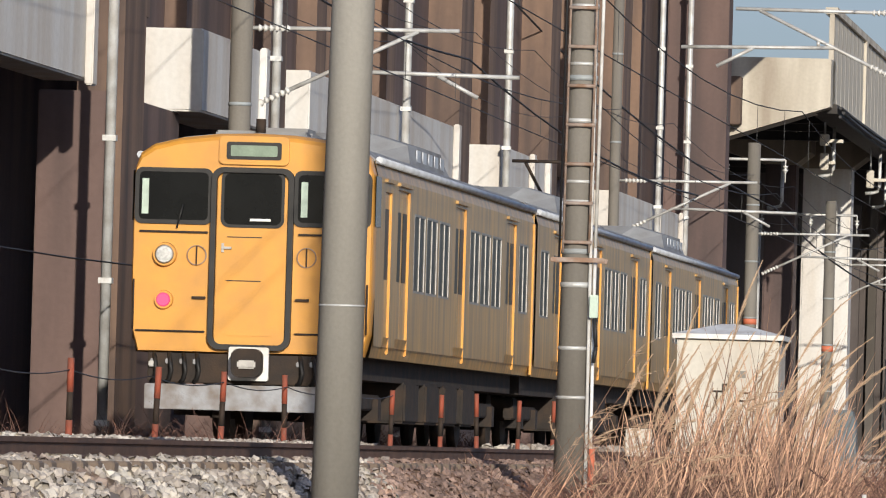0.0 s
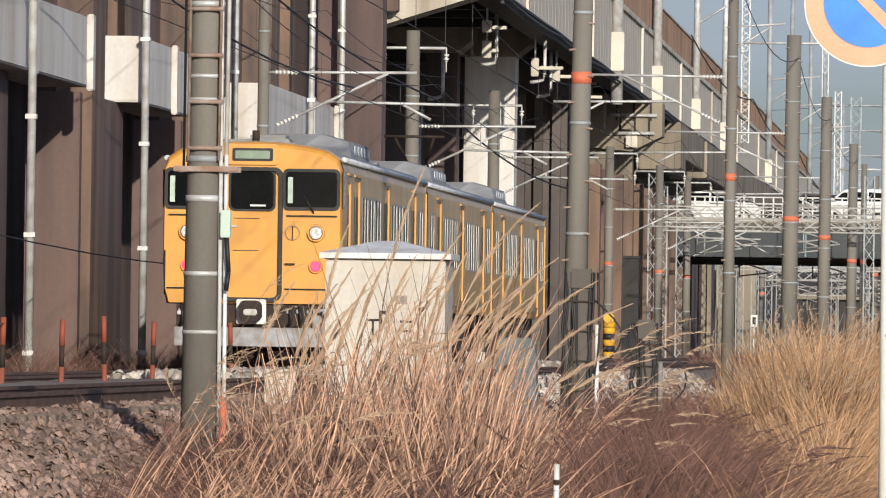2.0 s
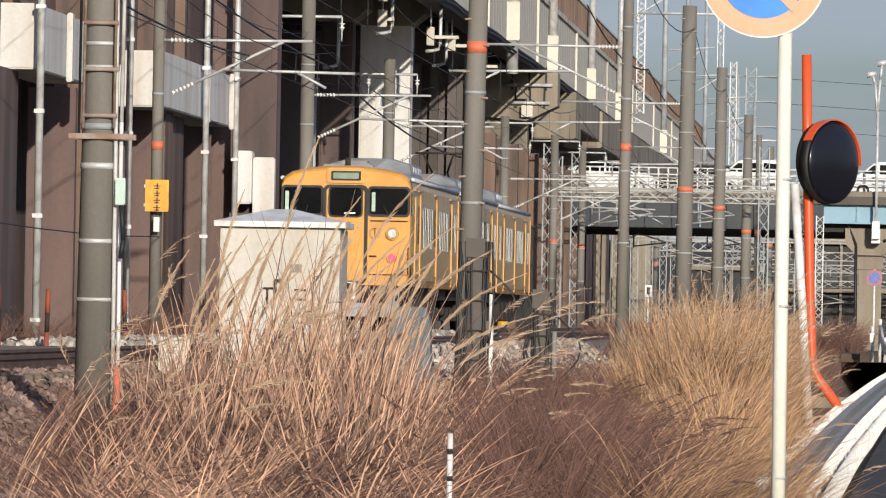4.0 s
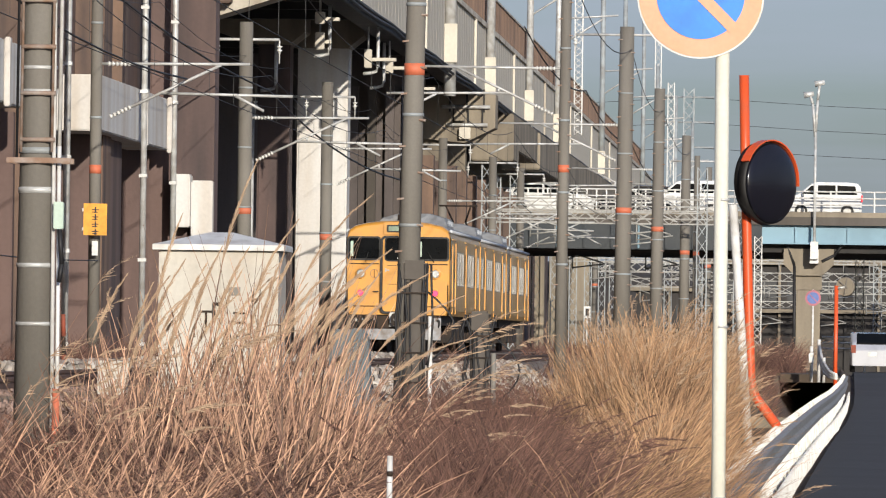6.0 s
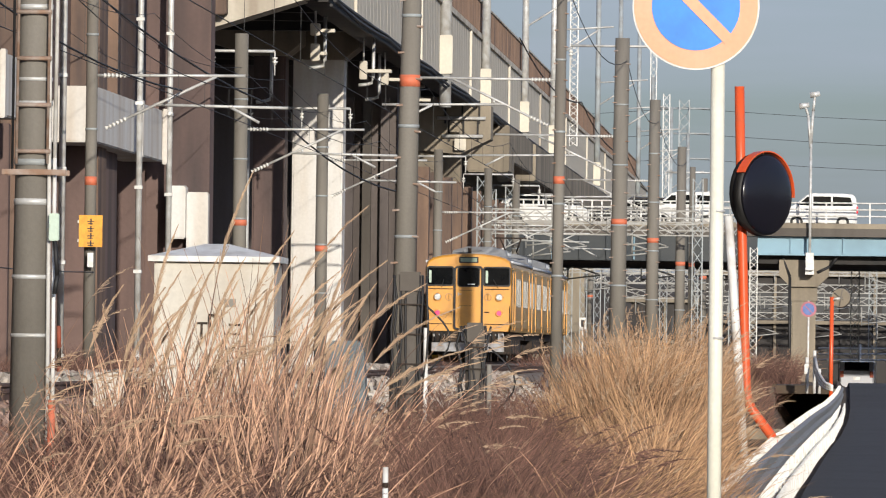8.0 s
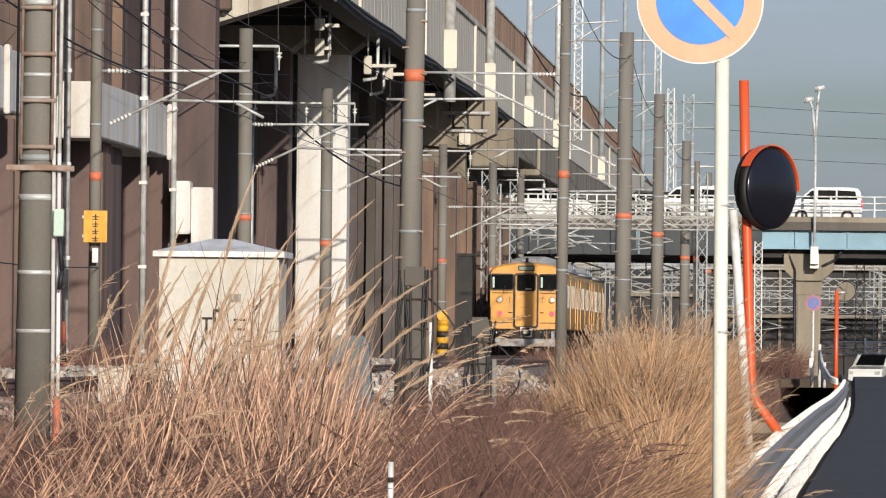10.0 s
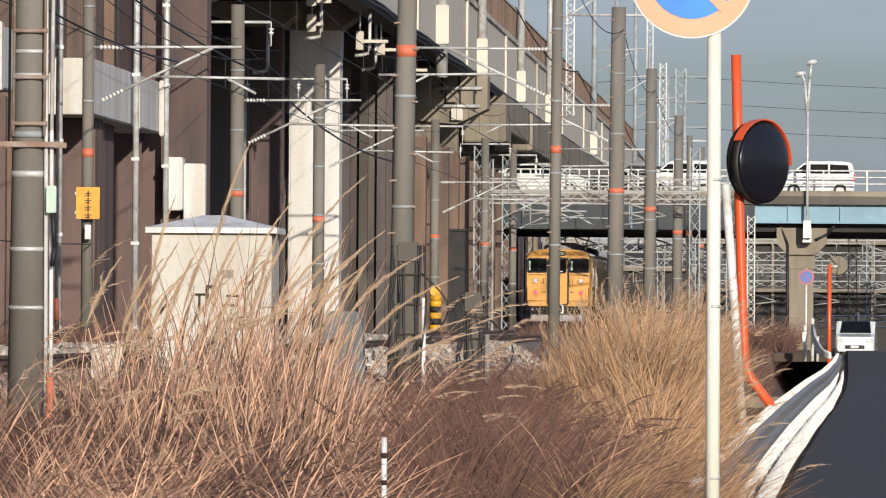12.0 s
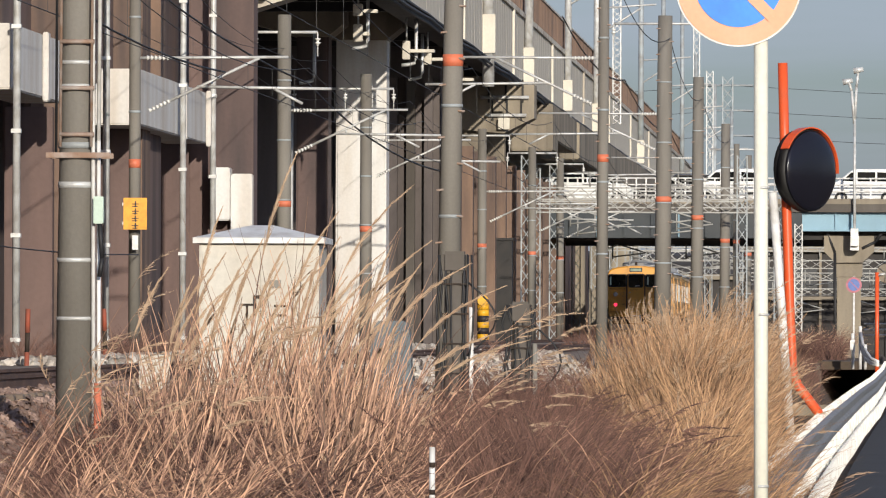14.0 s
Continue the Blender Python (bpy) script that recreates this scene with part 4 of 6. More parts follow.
mast(-6.0, 368, 0.6, 10.2, 0.15, 0.13, 5.8, 0.02, cross=(-1.2, 1.2))
mast(-6.4, 430, 0.6, 11.0, 0.2, 0.16, 5.8, 0.05, arm=-1, armz=8.2)
mast(-6.4, 500, 0.6, 11.0, 0.2, 0.16, 5.8, 0.05, cross=(-1.4, 1.4))
for x, y, top, r, b, armz in ((-15.2, 106.6, 12.5, 0.17, 5.5, 7.5), (-15.29, 170, 12.5, 0.125, 5.3, 7.5)):
    mast(x, y, 0.9, top, r, r * 0.93, b, 0.0, label="grey concrete mast with galvanised cantilever arm", group="masts by the wall", arm=1, armz=armz)
mast(-15.11, 211, 0.9, 9.97, 0.19, 0.175, 5.1, 0.0, label="grey concrete mast with crossbar and hanging insulators", group="masts by the wall", arm=1, armz=7.5, cross=(-1.55, -0.75, 0.86))
mast(-15.33, 249, 0.9, 9.62, 0.19, 0.175, 4.9, 0.0, label="grey concrete mast with crossbar and hanging insulators", group="masts by the wall", arm=1, armz=7.6, cross=(-2.2, -0.64, 0.84))
for y, x in ((300, -14.2), (330, -13.6), (352, -13.3), (400, -13.0), (455, -13)):
    mast(x, y, 0.9, 9.2, 0.17, 0.16, 4.9, 0.0, label="pale concrete mast below the viaduct", group="masts by the wall", arm=1, armz=6.9, cross=(-1.0, 1.0))

ladder_mast = mast(-6.42, 66, 0.4, 10.2, 0.165, 0.10, None, 0.06, "grey concrete mast with rusty ladder and white conduits")
for s in (-0.125, 0.125):
    bars("ladder_rail", [((s + 0.02, -0.17, 2.95), (s + 0.05, -0.15, 9.7))], 0.013, RUSTRUNG, ladder_mast)
for k in range(18):
    bars("rung", [((-0.11, -0.17, 3.05 + 0.375 * k), (0.17, -0.17, 3.05 + 0.375 * k))], 0.019, RUSTRUNG, ladder_mast, "rusty ladder rung")
for z, hgt in ((1.55, 0.03), (2.02, 0.035), (2.62, 0.05), (3.42, 0.04), (3.62, 0.03), (4.2, 0.04), (4.75, 0.03), (5.3, 0.04)):
    bm = bmesh.new()
    tube(bm, (0.06 * z / 9.8, 0, z), (0.06 * z / 9.8, 0, z + hgt), 0.165 - 0.065 * z / 9.8 + 0.006, None, 20)
    part("steel_band", bm, GALV, ladder_mast, "bright steel band")
for y0 in (-0.19, 0.12):
    boxes("clamp", [(-0.22, 0.30, y0, y0 + 0.03, 2.86, 2.905)], RUSTRUNG, ladder_mast, "galvanised clamp", 0.004)
boxes("clamp", [(-0.12, 0.28, -0.2, -0.17, 6.55, 6.63)], GALV, ladder_mast, "galvanised clamp", 0.004)
bars("brace", [((0.05, -0.18, 6.6), (0.55, -0.18, 7.1))], 0.025, GALV, ladder_mast)
bars("conduit", [((0.17, -0.12, 0.0), (0.13, -0.12, 9.6))], 0.017, WHITEPAINT, ladder_mast, "white conduit", 8)
bars("conduit", [((0.21, -0.10, 0.0), (0.20, -0.10, 3.0)), ((0.20, -0.1, 3.0), (0.24, -0.1, 9.6))], 0.017, WHITEPAINT, ladder_mast, "white conduit", 8)
bars("cable", [((-0.14, -0.15, 2.9), (-0.12, -0.15, 9.6))], 0.012, WIRE, ladder_mast, "black cable")
boxes("junction_box", [(0.17, 0.25, -0.22, -0.13, 2.33, 2.55)], MINT, ladder_mast, "pale green junction box", 0.006)
bars("junction_cable", [((0.22, -0.2, 2.33), (0.24, -0.2, 2.05)), ((0.24, -0.2, 2.05), (0.22, -0.2, 1.9))], 0.02, WIRE, ladder_mast)

near = thing("utility_pole", -6.70, 50, 0.3, "plain grey concrete utility pole beside the rails", "pole")
bm = bmesh.new()
tube(bm, (-0.03, 0, 0), (0.05, 0, 9), 0.185, 0.145, 28)
part("shaft", bm, CONC, near)
bm = bmesh.new()
tube(bm, (-0.008, 0, 2.21), (-0.008, 0, 2.225), 0.179, None, 28)
part("steel_hoop", bm, GALV, near, "thin steel hoop")

REDINK = surface("dark_red_lettering", (0.35, 0.02, 0.015), 0.6, 0, None, 6, 0.3, 0.0)
for sx, sy, sz, w, h, words, lb in ((-15.19, 106.3, 4.64, 0.40, 0.86, "東福山", "yellow station plate with three black characters on a mast"), (-15.24, 169.6, 4.25, 0.49, 0.66, "", "yellow weathered plate with faded writing on a mast")):
    sign = thing("mast_sign", sx, sy, sz, lb, "sign", "yellow mast signs")
    boxes("plate", [(-w / 2, w / 2, -0.02, 0.0, -h / 2, h / 2)], SIGNYELLOW, sign, bevel=0.004)
    for k in (-0.3, 0.3):
        boxes("mount", [(-w / 2 - 0.03, w / 2 - 0.03, 0.001, 0.12, h * k - 0.03, h * k + 0.03)], GALV, sign)
    boxes("tag", [(-0.06, 0.06, -0.02, 0.05, -h / 2 - 0.42, -h / 2 - 0.12)], WHITEPAINT, sign, "white tag below the plate")
    for i, ch in enumerate(words):
        cu = bpy.data.curves.new("letter", "FONT")
        cu.body, cu.size, cu.align_x, cu.extrude = ch, 0.27, "CENTER", 0.001
        cu.materials.append(REDINK)
        le = new("letter", cu)
        le.parent = sign
        le.matrix_basis = pose(0, -0.023, 0.17 - 0.28 * i, 90, 0, 0)
    if not words:
        for k in range(4):
            z = 0.19 - 0.15 * k
            boxes("writing_bar", [(-0.07, 0.07, -0.024, -0.021, z, z + 0.02), (-0.01, 0.02, -0.0245, -0.0205, z - 0.06, z + 0.07), (-0.06, 0.05, -0.024, -0.021, z - 0.05, z - 0.03)], INK, sign, "faded dark writing")

def wire(name, pts, r, label, sag=0.0):
    line = [Vector(pts[0])]
    for a, b in zip(pts, pts[1:]):
        a, b = Vector(a), Vector(b)
        for i in range(1, 9):
            f = i / 8
            line.append(a.lerp(b, f) - Vector((0, 0, sag * 4 * f * (1 - f))))
    return tagged(hose(name, line, r, WIRE, None, "", 4), label, "wire", "overhead wires")


for tx in TRACKS:
    wire("contact_wire", [(tx, y, RAILTOP + 5.05) for y in range(40, 560, 45)], 0.008, "thin dark contact wire above the track")
    wire("carrier_wire", [(tx, y, RAILTOP + 6.0) for y in range(40, 560, 45)], 0.009, "thin dark carrier wire above the track", 0.5)
for tx in TRACKS:
    droppers = tagged(new("droppers"), "thin wire droppers between carrier and contact wire", "wire", "overhead wires")
    for i in range(78):
        y = 42 + 6.43 * i
        f = ((y - 40) % 45) / 45
        bars("dropper", [((tx, y, RAILTOP + 5.05), (tx, y, RAILTOP + 6.0 - 0.5 * 4 * f * (1 - f)))], 0.006, WIRE, droppers, n=4)
for x, z in ((-16.4, 8.9), (-14.0, 8.8), (-15.1, 9.1)):
    wire("feeder_wire", [(x, y, z) for y in (40, 106.6, 138, 170, 211, 249, 300, 352, 455, 560)], 0.007, "thin black feeder wire on the masts", 0.45)
wire("feeder_wire", [(-6.2, 66, 9.6), (-6.2, 124.5, 10.2), (-6.2, 197, 10.5), (-6.2, 254, 10.9), (-6.2, 303, 10.4), (-6.2, 364, 10.3)], 0.014, "thin black feeder wire on the masts", 0.7)
wire("feeder_wire", [(-7.4, 197, 9.4), (-7.6, 254, 9.6), (-7.4, 303, 9.2), (-7.2, 364, 8.6)], 0.022, "thick drooping black feeder cable", 0.45)
wire("span_cable", [(-17.2, 112, 9.9), (-15.2, 138, 8.6), (-13.4, 170, 7.2)], 0.02, "black cable drooping across the brown wall", 0.4)
wire("span_cable", [(-17.2, 165, 11.2), (-14.5, 211, 8.2), (-12.6, 249, 6.6)], 0.025, "black cable drooping across the brown wall", 0.5)
wire("span_cable", [(-16.6, 60, 4.4), (-15.5, 106, 3.9), (-15.2, 170, 3.4)], 0.012, "thin black wire along the wall", 0.3)
wire("high_line", [(-117, 980, 31), (-17, 980, 31), (110, 980, 31)], 0.028, "far high-voltage line against the sky", 2)
wire("high_line", [(-117, 980, 28), (-17, 980, 28), (110, 980, 28)], 0.028, "far high-voltage line against the sky", 2)
wire("high_line", [(-117, 980, 25), (-17, 980, 25), (110, 980, 25)], 0.028, "far high-voltage line against the sky", 2)


def lattice(bm, a, b, w, n, r=0.03, side=None):
    """A four-chord lattice beam or mast between a and b."""
    a, b = Vector(a), Vector(b)
    d = (b - a).normalized()
    u = d.orthogonal().normalized() if side is None else Vector(side)
    v = d.cross(u)
    cs = [(u * i + v * j) * w / 2 for i, j in ((1, 1), (1, -1), (-1, -1), (-1, 1))]
    for c in cs:
        tube(bm, a + c, b + c, r, None, 4, False)
    for k in range(n):
        p, q = a.lerp(b, k / n), a.lerp(b, (k + 1) / n)
        for i in range(4):
            c, e = cs[i], cs[(i + 1) % 4]
            if k % 2:
                c, e = e, c
            tube(bm, p + c, q + e, r * 0.7, None, 4, False)


def gantry(y, x0, x1, z, w=0.55, legs=True):
    g = thing("catenary_gantry", 0, y, 0, "pale lattice steel gantry spanning the tracks", "gantry", "gantries")
    bm = bmesh.new()
    lattice(bm, (x0, 0, z), (x1, 0, z), w, int((x1 - x0) / 0.7), 0.035, (0, 0, 1))
    part("beam", bm, GANTRY, g, "weathered lattice beam")
    for x in (x0, x1):
        bm = bmesh.new()
        lattice(bm, (x, 0, 0.8), (x, 0, z + 1.6), 0.4, int(z / 0.5), 0.03, (1, 0, 0))
        part("leg", bm, GREYSTEEL, g, "lattice leg")
    n = int((x1 - x0) / 3.6)
    for i in range(n):
        x = x0 + 1.8 + 3.6 * i
        for a, b in [((x, 0, z - 0.3), (x, 0, z - 1.3)), ((x, 0, z - 1.2), (x + 1.6, 0, z - 1.0)), ((x, 0, z - 0.5), (x + 1.5, 0, z - 0.95)), ((x + 0.8, 0, z + 0.3), (x + 0.8, 0, z + 0.9)), ((x + 0.2, 0, z + 0.9), (x + 1.4, 0, z + 0.9))]:
            bars("hanger_bar", [(a, b)], 0.035, GANTRY, g, "steel hanger bar")
    return g


gantry(334, -14.0, -5.2, 7.35)
gantry(348, -14.2, -4.6, 7.1)
gantry(361, -13.9, -4.0, 7.5)
gantry(440, -7.0, 11.0, 4.7, 0.4)
gantry(458, -9.0, 13.0, 5.5, 0.45)
gantry(466, -6.0, 14.0, 4.0, 0.35)
gantry(402, -14.4, 1.5, 6.6)
gantry(424, -14.2, 2.5, 6.2)
gantry(448, -14.0, 4.0, 6.6)
gantry(476, -14.0, 5.0, 6.1)
gantry(505, -14.0, 6.5, 6.4)
gantry(530, -14.0, 7.5, 5.6)


def lattice_mast(x, y, z0, z1, w, n, label="pale lattice steel mast"):
    bm = bmesh.new()
    lattice(bm, (x, y, z0), (x, y, z1), w, n, w * 0.09, (1, 0, 0))
    return tagged(part("lattice_mast", bm, GALV, None), label, "lattice mast", "lattice masts")


lattice_mast(-2.95, 340, -0.6, 6.25, 0.30, 24)
lattice_mast(-13.75, 445, 13.0, 24, 0.42, 34)
lattice_mast(-14.6, 690, 1, 30, 0.5, 50)
lattice_mast(-12.5, 640, 1, 22, 0.5, 36)
for px in (-117, -17, 110):
    pylon = tagged(new("power_pylon"), "far lattice power pylon against the sky", "pylon", "pylons")
    bm = bmesh.new()
    lattice(bm, (px, 980, -2), (px, 980, 32), 1.2, 26, 0.09, (1, 0, 0))
    part("tower", bm, GREYSTEEL, pylon)
    for z in (25, 28, 31):
        bars("crossarm", [((px - 3, 980, z), (px + 3, 980, z))], 0.12, GREYSTEEL, pylon)

for x, y, top, r in ((-13.75, 295, 26, 0.22), (-13.75, 330, 26, 0.19), (-13.75, 373, 26, 0.17), (-13.75, 412, 26, 0.17), (-13.75, 492, 27, 0.18), (-13.75, 545, 27, 0.18), (-13.75, 600, 27, 0.18), (-14, 660, 24, 0.2), (-14, 740, 24, 0.2), (-14, 830, 24, 0.22)):
    dp = thing("deck_mast", x, y, 0, "pale steel mast rising from the viaduct parapet", "mast", "masts on the viaduct")
    bm = bmesh.new()
    tube(bm, (0, 0, 10.6 if y < 640 else 3), (0, 0, top), r, r * 0.8, 14)
    part("shaft", bm, GALV if y < 420 else GREYSTEEL, dp)
    boxes("bracket", [(-0.35, r + 0.04, -0.28, 0.28, 11.8, 13.2)], CREAM, dp, "cream bracket block", 0.02)
    bars("arm", [((0, 0, 18), (3, 0, 18.2)), ((0, 0, 16.6), (2.2, 0, 18))], 0.05, GALV, dp)

# ---- by the rails ----
for y in (55, 60, 65, 70.2, 75.2, 80.2, 85.2, 90.6, 95.2, 100.3, 105.4, 110.5):
    post = thing("marker_post", -10.35 + rng.uniform(-0.05, 0.05), y, 1.2, "faded red and grey marker post between tracks", "marker post", "red marker posts")
    post.matrix_basis = post.matrix_basis @ pose(0, 0, 0, rng.uniform(-1, 1), rng.uniform(-2, 2), 0)
    h = rng.uniform(0.86, 0.98)
    bars("stake", [((0, 0, -0.2), (0, 0, h * 0.42))], 0.031, REDPOST, post, n=10)
    bars("grey_sleeve", [((0, 0, h * 0.42), (0, 0, h * 0.68))], 0.029, UNDER, post, "bare grey middle", 10)
    bars("top", [((0, 0, h * 0.68), (0, 0, h))], 0.031, REDPOST, post, "red top", 10)
wire("post_wire", [(-10.35, y, 2.05) for y in (55, 60, 65, 70.2, 75.2, 80.2, 85.2)], 0.006, "thin wire strung between red posts", 0.06)

hut = thing("equipment_cabinet", -5.17, 69.4, 0.55, "white painted metal equipment cabinet with pyramid roof", "cabinet")
boxes("body", [(-0.52, 0.50, 0, 1.0, 0.12, 2.06)], LICHEN, hut, bevel=0.012)
boxes("plinth", [(-0.56, 0.54, -0.04, 1.04, -0.3, 0.118)], CONC, hut, "concrete plinth")
bm = bmesh.new()
e = [(-0.57, -0.07), (0.55, -0.07), (0.55, 1.07), (-0.57, 1.07)]
loft(bm, [[(x, y, 2.062) for x, y in e], [(x, y, 2.11) for x, y in e], [(-0.12, 0.46, 2.22), (0.08, 0.46, 2.22), (0.08, 0.54, 2.22), (-0.12, 0.54, 2.22)]])
part("roof", bm, WHITEPAINT, hut, "white sheet-metal roof")
for x0, x1 in ((-0.49, -0.015), (0.005, 0.47)):
    d = boxes("door", [(x0, x1, -0.016, -0.001, 0.2, 1.98)], LICHEN, hut, bevel=0.004)
    boxes("vent", [(x0 + 0.1, x1 - 0.1, -0.028, -0.017, 0.35 + 0.05 * i, 0.37 + 0.05 * i) for i in range(6)], CONC, d, "louvre slats")
boxes("handle", [(-0.05, -0.03, -0.05, -0.017, 1.45, 1.62), (-0.05, 0.02, -0.05, -0.03, 1.60, 1.62)], UNDER, hut, "dark door handle")
for d in ((-0.16, -0.06, -0.0185, -0.0165, 1.53, 1.55), (-0.12, -0.10, -0.0190, -0.0163, 1.40, 1.54), (0.12, 0.22, -0.0185, -0.0165, 1.44, 1.46), (0.12, 0.22, -0.0185, -0.0165, 1.52, 1.54)):
    boxes("stencil_bar", [d], UNDER, hut, "faded dark stencil mark")
boxes("plaque", [(0.08, 0.18, -0.022, -0.017, 1.68, 1.75)], CONC, hut, "small grey plate")

drum = thing("concrete_trough", -4.26, 73, 0.7, "blue-grey tapered concrete block beside the cabinet", "concrete block")
bm = bmesh.new()
loft(bm, [[(-k, -k, z), (k, -k, z), (k, k, z), (-k, k, z)] for k, z in ((0.22, 0), (0.17, 1.15), (0.13, 1.26))])
part("block", bm, surface("blue_grey_concrete", (0.16, 0.20, 0.22), 0.9, 0, (0.11, 0.13, 0.14), 2, 0.5, 0.15), drum, bevel=0.015)

stake = thing("white_stake", -2.56, 48, 0.5, "short white marker stake with dark bands", "stake")
bars("stake_rod", [((0, 0, -0.2), (0, 0, 0.70))], 0.017, WHITEPAINT, stake, n=10)
for z in (0.25, 0.42, 0.58):
    bars("dark_band", [((0, 0, z), (0, 0, z + 0.03))], 0.018, UNDER, stake, "dark band", 10)
board = thing("white_board", -5.55, 63.5, 0.7, "small weathered white board on a stake", "board")
boxes("panel", [(-0.12, 0.12, -0.02, 0, 0.72, 0.98)], LICHEN, board, bevel=0.006)
boxes("stake", [(-0.02, 0.02, 0.001, 0.03, -0.3, 0.9)], RUSTRUNG, board)
flag = thing("orange_stake", -5.72, 60.5, 0.6, "short orange plastic marker stake in reeds", "stake")
bars("stick", [((0, 0, -0.2), (0.01, 0, 0.88))], 0.028, ORANGE, flag, n=10)

for x, y, h, r, name in ((-4.55, 90, 2.05, 0.13, "cabled"), (-3.83, 90, 1.5, 0.11, "plain")):
    stub = thing("stub_post", x, y, 0.65, "short grey capped post wound with black cables", "post", "stub posts")
    bm = bmesh.new()
    tube(bm, (0, 0, -0.3), (0, 0, h), r, r * 0.92, 16)
    part("shaft", bm, PIERDARK, stub)
    boxes("cap", [(-r * 1.08, r * 1.02, -r * 1.05, r * 1.05, h - 0.2, h + 0.04)], PIERDARK, stub, "weathered brown cap", 0.03)
    for k in range(5):
        z = h * (0.2 + 0.16 * k)
        boxes("strap", [(-r * 1.06, r * 1.06, -r * 1.06, r * 1.06, z, z + 0.018)], UNDER, stub, "dark steel strap")
    for s in (-1.3, -1, -0.7, -0.2, 0.5, 0.8, 1.1):
        pts = [(s * (r + 0.02) + rng.uniform(-0.04, 0.04), -r * 0.9, h * (1 - i / 7)) for i in range(8)]
        hose("cable", pts, 0.014, WIRE, stub, "black cable")
    bars("conduit", [((r + 0.05, -0.1, -0.2), (r + 0.05, -0.1, h * 0.72))], 0.028, WHITEPAINT if name == "cabled" else CONC, stub, "white conduit")
    hose("loop", [(0.15 + 0.3 * math.sin(a * 0.4), -0.1, h * 0.85 - 0.1 * a) for a in range(9)], 0.011, WIRE, stub, "slack black cable loop")

guard = thing("guy_guard", -14.08, 298.6, 0.45, "black and yellow striped guy guard on a mast", "guy guard")
for k in range(9):
    z = 0.35 + 0.22 * k
    bm = bmesh.new()
    tube(bm, (0, 0, z), (0, 0, z + 0.21), 0.22, None, 12)
    part("stripe", bm, BLACKYELLOW if k % 2 or k > 7 else INK, guard)
bm = bmesh.new()
tube(bm, (0, -0.25, 2.45), (0, -0.15, 2.45), 0.2, None, 16)
part("disc", bm, BLACKYELLOW, guard, "yellow reflector disc")
cab_ = thing("relay_cabinet", -14.33, 318, 0.7, "tall dark relay cabinet under the viaduct", "cabinet")
boxes("body", [(-0.55, 0.45, 0, 1.0, 0, 4.6)], DARKSTEEL_SHADE, cab_, bevel=0.03)
boxes("top", [(-0.6, 0.5, -0.05, 1.05, 4.6, 4.7)], DARKSTEEL_SHADE, cab_)
plate4 = thing("number_plate", -13.85, 470, 0.9, "small white marker plate on a stake", "marker")
boxes("panel", [(-0.19, 0.19, -0.02, 0, 2.2, 2.88)], WHITEPAINT, plate4)
boxes("stake", [(-0.04, 0.04, 0.001, 0.06, -0.2, 2.3)], GALV, plate4)
boxes("digit_bar", [(-0.09, 0.11, -0.024, -0.021, 2.35, 2.75)], INK, plate4, "dark figure")

# ---- roadside ----
nosign = thing("no_parking_sign", -0.507, 38.7, -0.1, "round blue no-parking sign with faded red rim", "road sign")
bars("post", [((0, 0, 0), (-0.01, 0, 4.0))], 0.0335, surface("cream_white_post_paint", (0.80, 0.78, 0.66), 0.35, 0, (0.68, 0.66, 0.55), 3, 0.4, 0.03), nosign, "white painted post", 18)
for z in (1.25, 2.06, 2.66):
    bars("post_clip", [((0, 0, z), (0, 0, z + 0.012))], 0.035, GALV, nosign, "thin steel strap", 18)
ZC = 3.63
for name, r, y, m_ in (("plate", 0.30, -0.045, WHITEPAINT), ("rim", 0.292, -0.050, SIGNRED), ("field", 0.208, -0.054, SIGNBLUE)):
    bm = bmesh.new()
    tube(bm, (-0.115, y + 0.012, ZC), (-0.115, y, ZC), r, None, 56)
    part(name, bm, m_, nosign, {"plate": "white plate edge", "rim": "faded red rim", "field": "bright blue field"}[name])
bm = bmesh.new()
c45 = math.cos(radians(45))
pts = [(-0.115 + s * 0.225 * c45 + t * 0.027 * c45, ZC - s * 0.225 * c45 + t * 0.027 * c45) for s, t in ((-1, -1), (1, -1), (1, 1), (-1, 1))]
prism(bm, pts, -0.0575, -0.0545)
part("slash", bm, SIGNRED, nosign, "faded red slash")

mirror = thing("traffic_mirror", -0.957, 110, -0.95, "round convex traffic mirror on an orange pole", "traffic mirror")
mirror.scale = (1.14, 1.14, 1.14)
hose("pole", [(-0.19, 0, 5.63), (-0.16, 0, 4.5), (-0.10, 0, 2.77), (-0.068, 0, 2.06), (-0.05, 0, 1.95), (0.0, 0, 1.83), (0.24, 0.02, 1.52), (0.255, 0.05, 1.46), (0.235, 0.08, 1.36), (0.18, 0.12, 1.1), (0.17, 0.12, 0.3)], 0.058, REDPOLE, mirror, "orange-red bent pole", 16)
hose("stay", [(-0.30, -0.22, 4.1), (-0.19, -0.22, 2.7), (-0.08, -0.22, 1.2)], 0.052, WHITEPAINT, mirror, "white steel stay", 12)
boxes("stay_block", [(-0.24, 0.02, -0.34, -0.1, 0.35, 1.22)], WHITEPAINT, mirror, "white stay footing", 0.02)
for nm, r, dy, mt, lb in (("housing", 0.49, 0.0, RUBBER, "black mirror back"), ("back_plate", 0.46, 0.07, RUBBER, "black back plate")):
    bm = bmesh.new()
    tube(bm, (0, 0.05, 0), (0, -0.05, 0), r, r * 0.98, 40)
    ob = part(nm, bm, mt, mirror, lb)
    ob.matrix_basis = pose(0.10 if nm == "housing" else 0.03, -0.02 + dy, 4.36 if nm == "housing" else 4.38, 0, 15, 52)
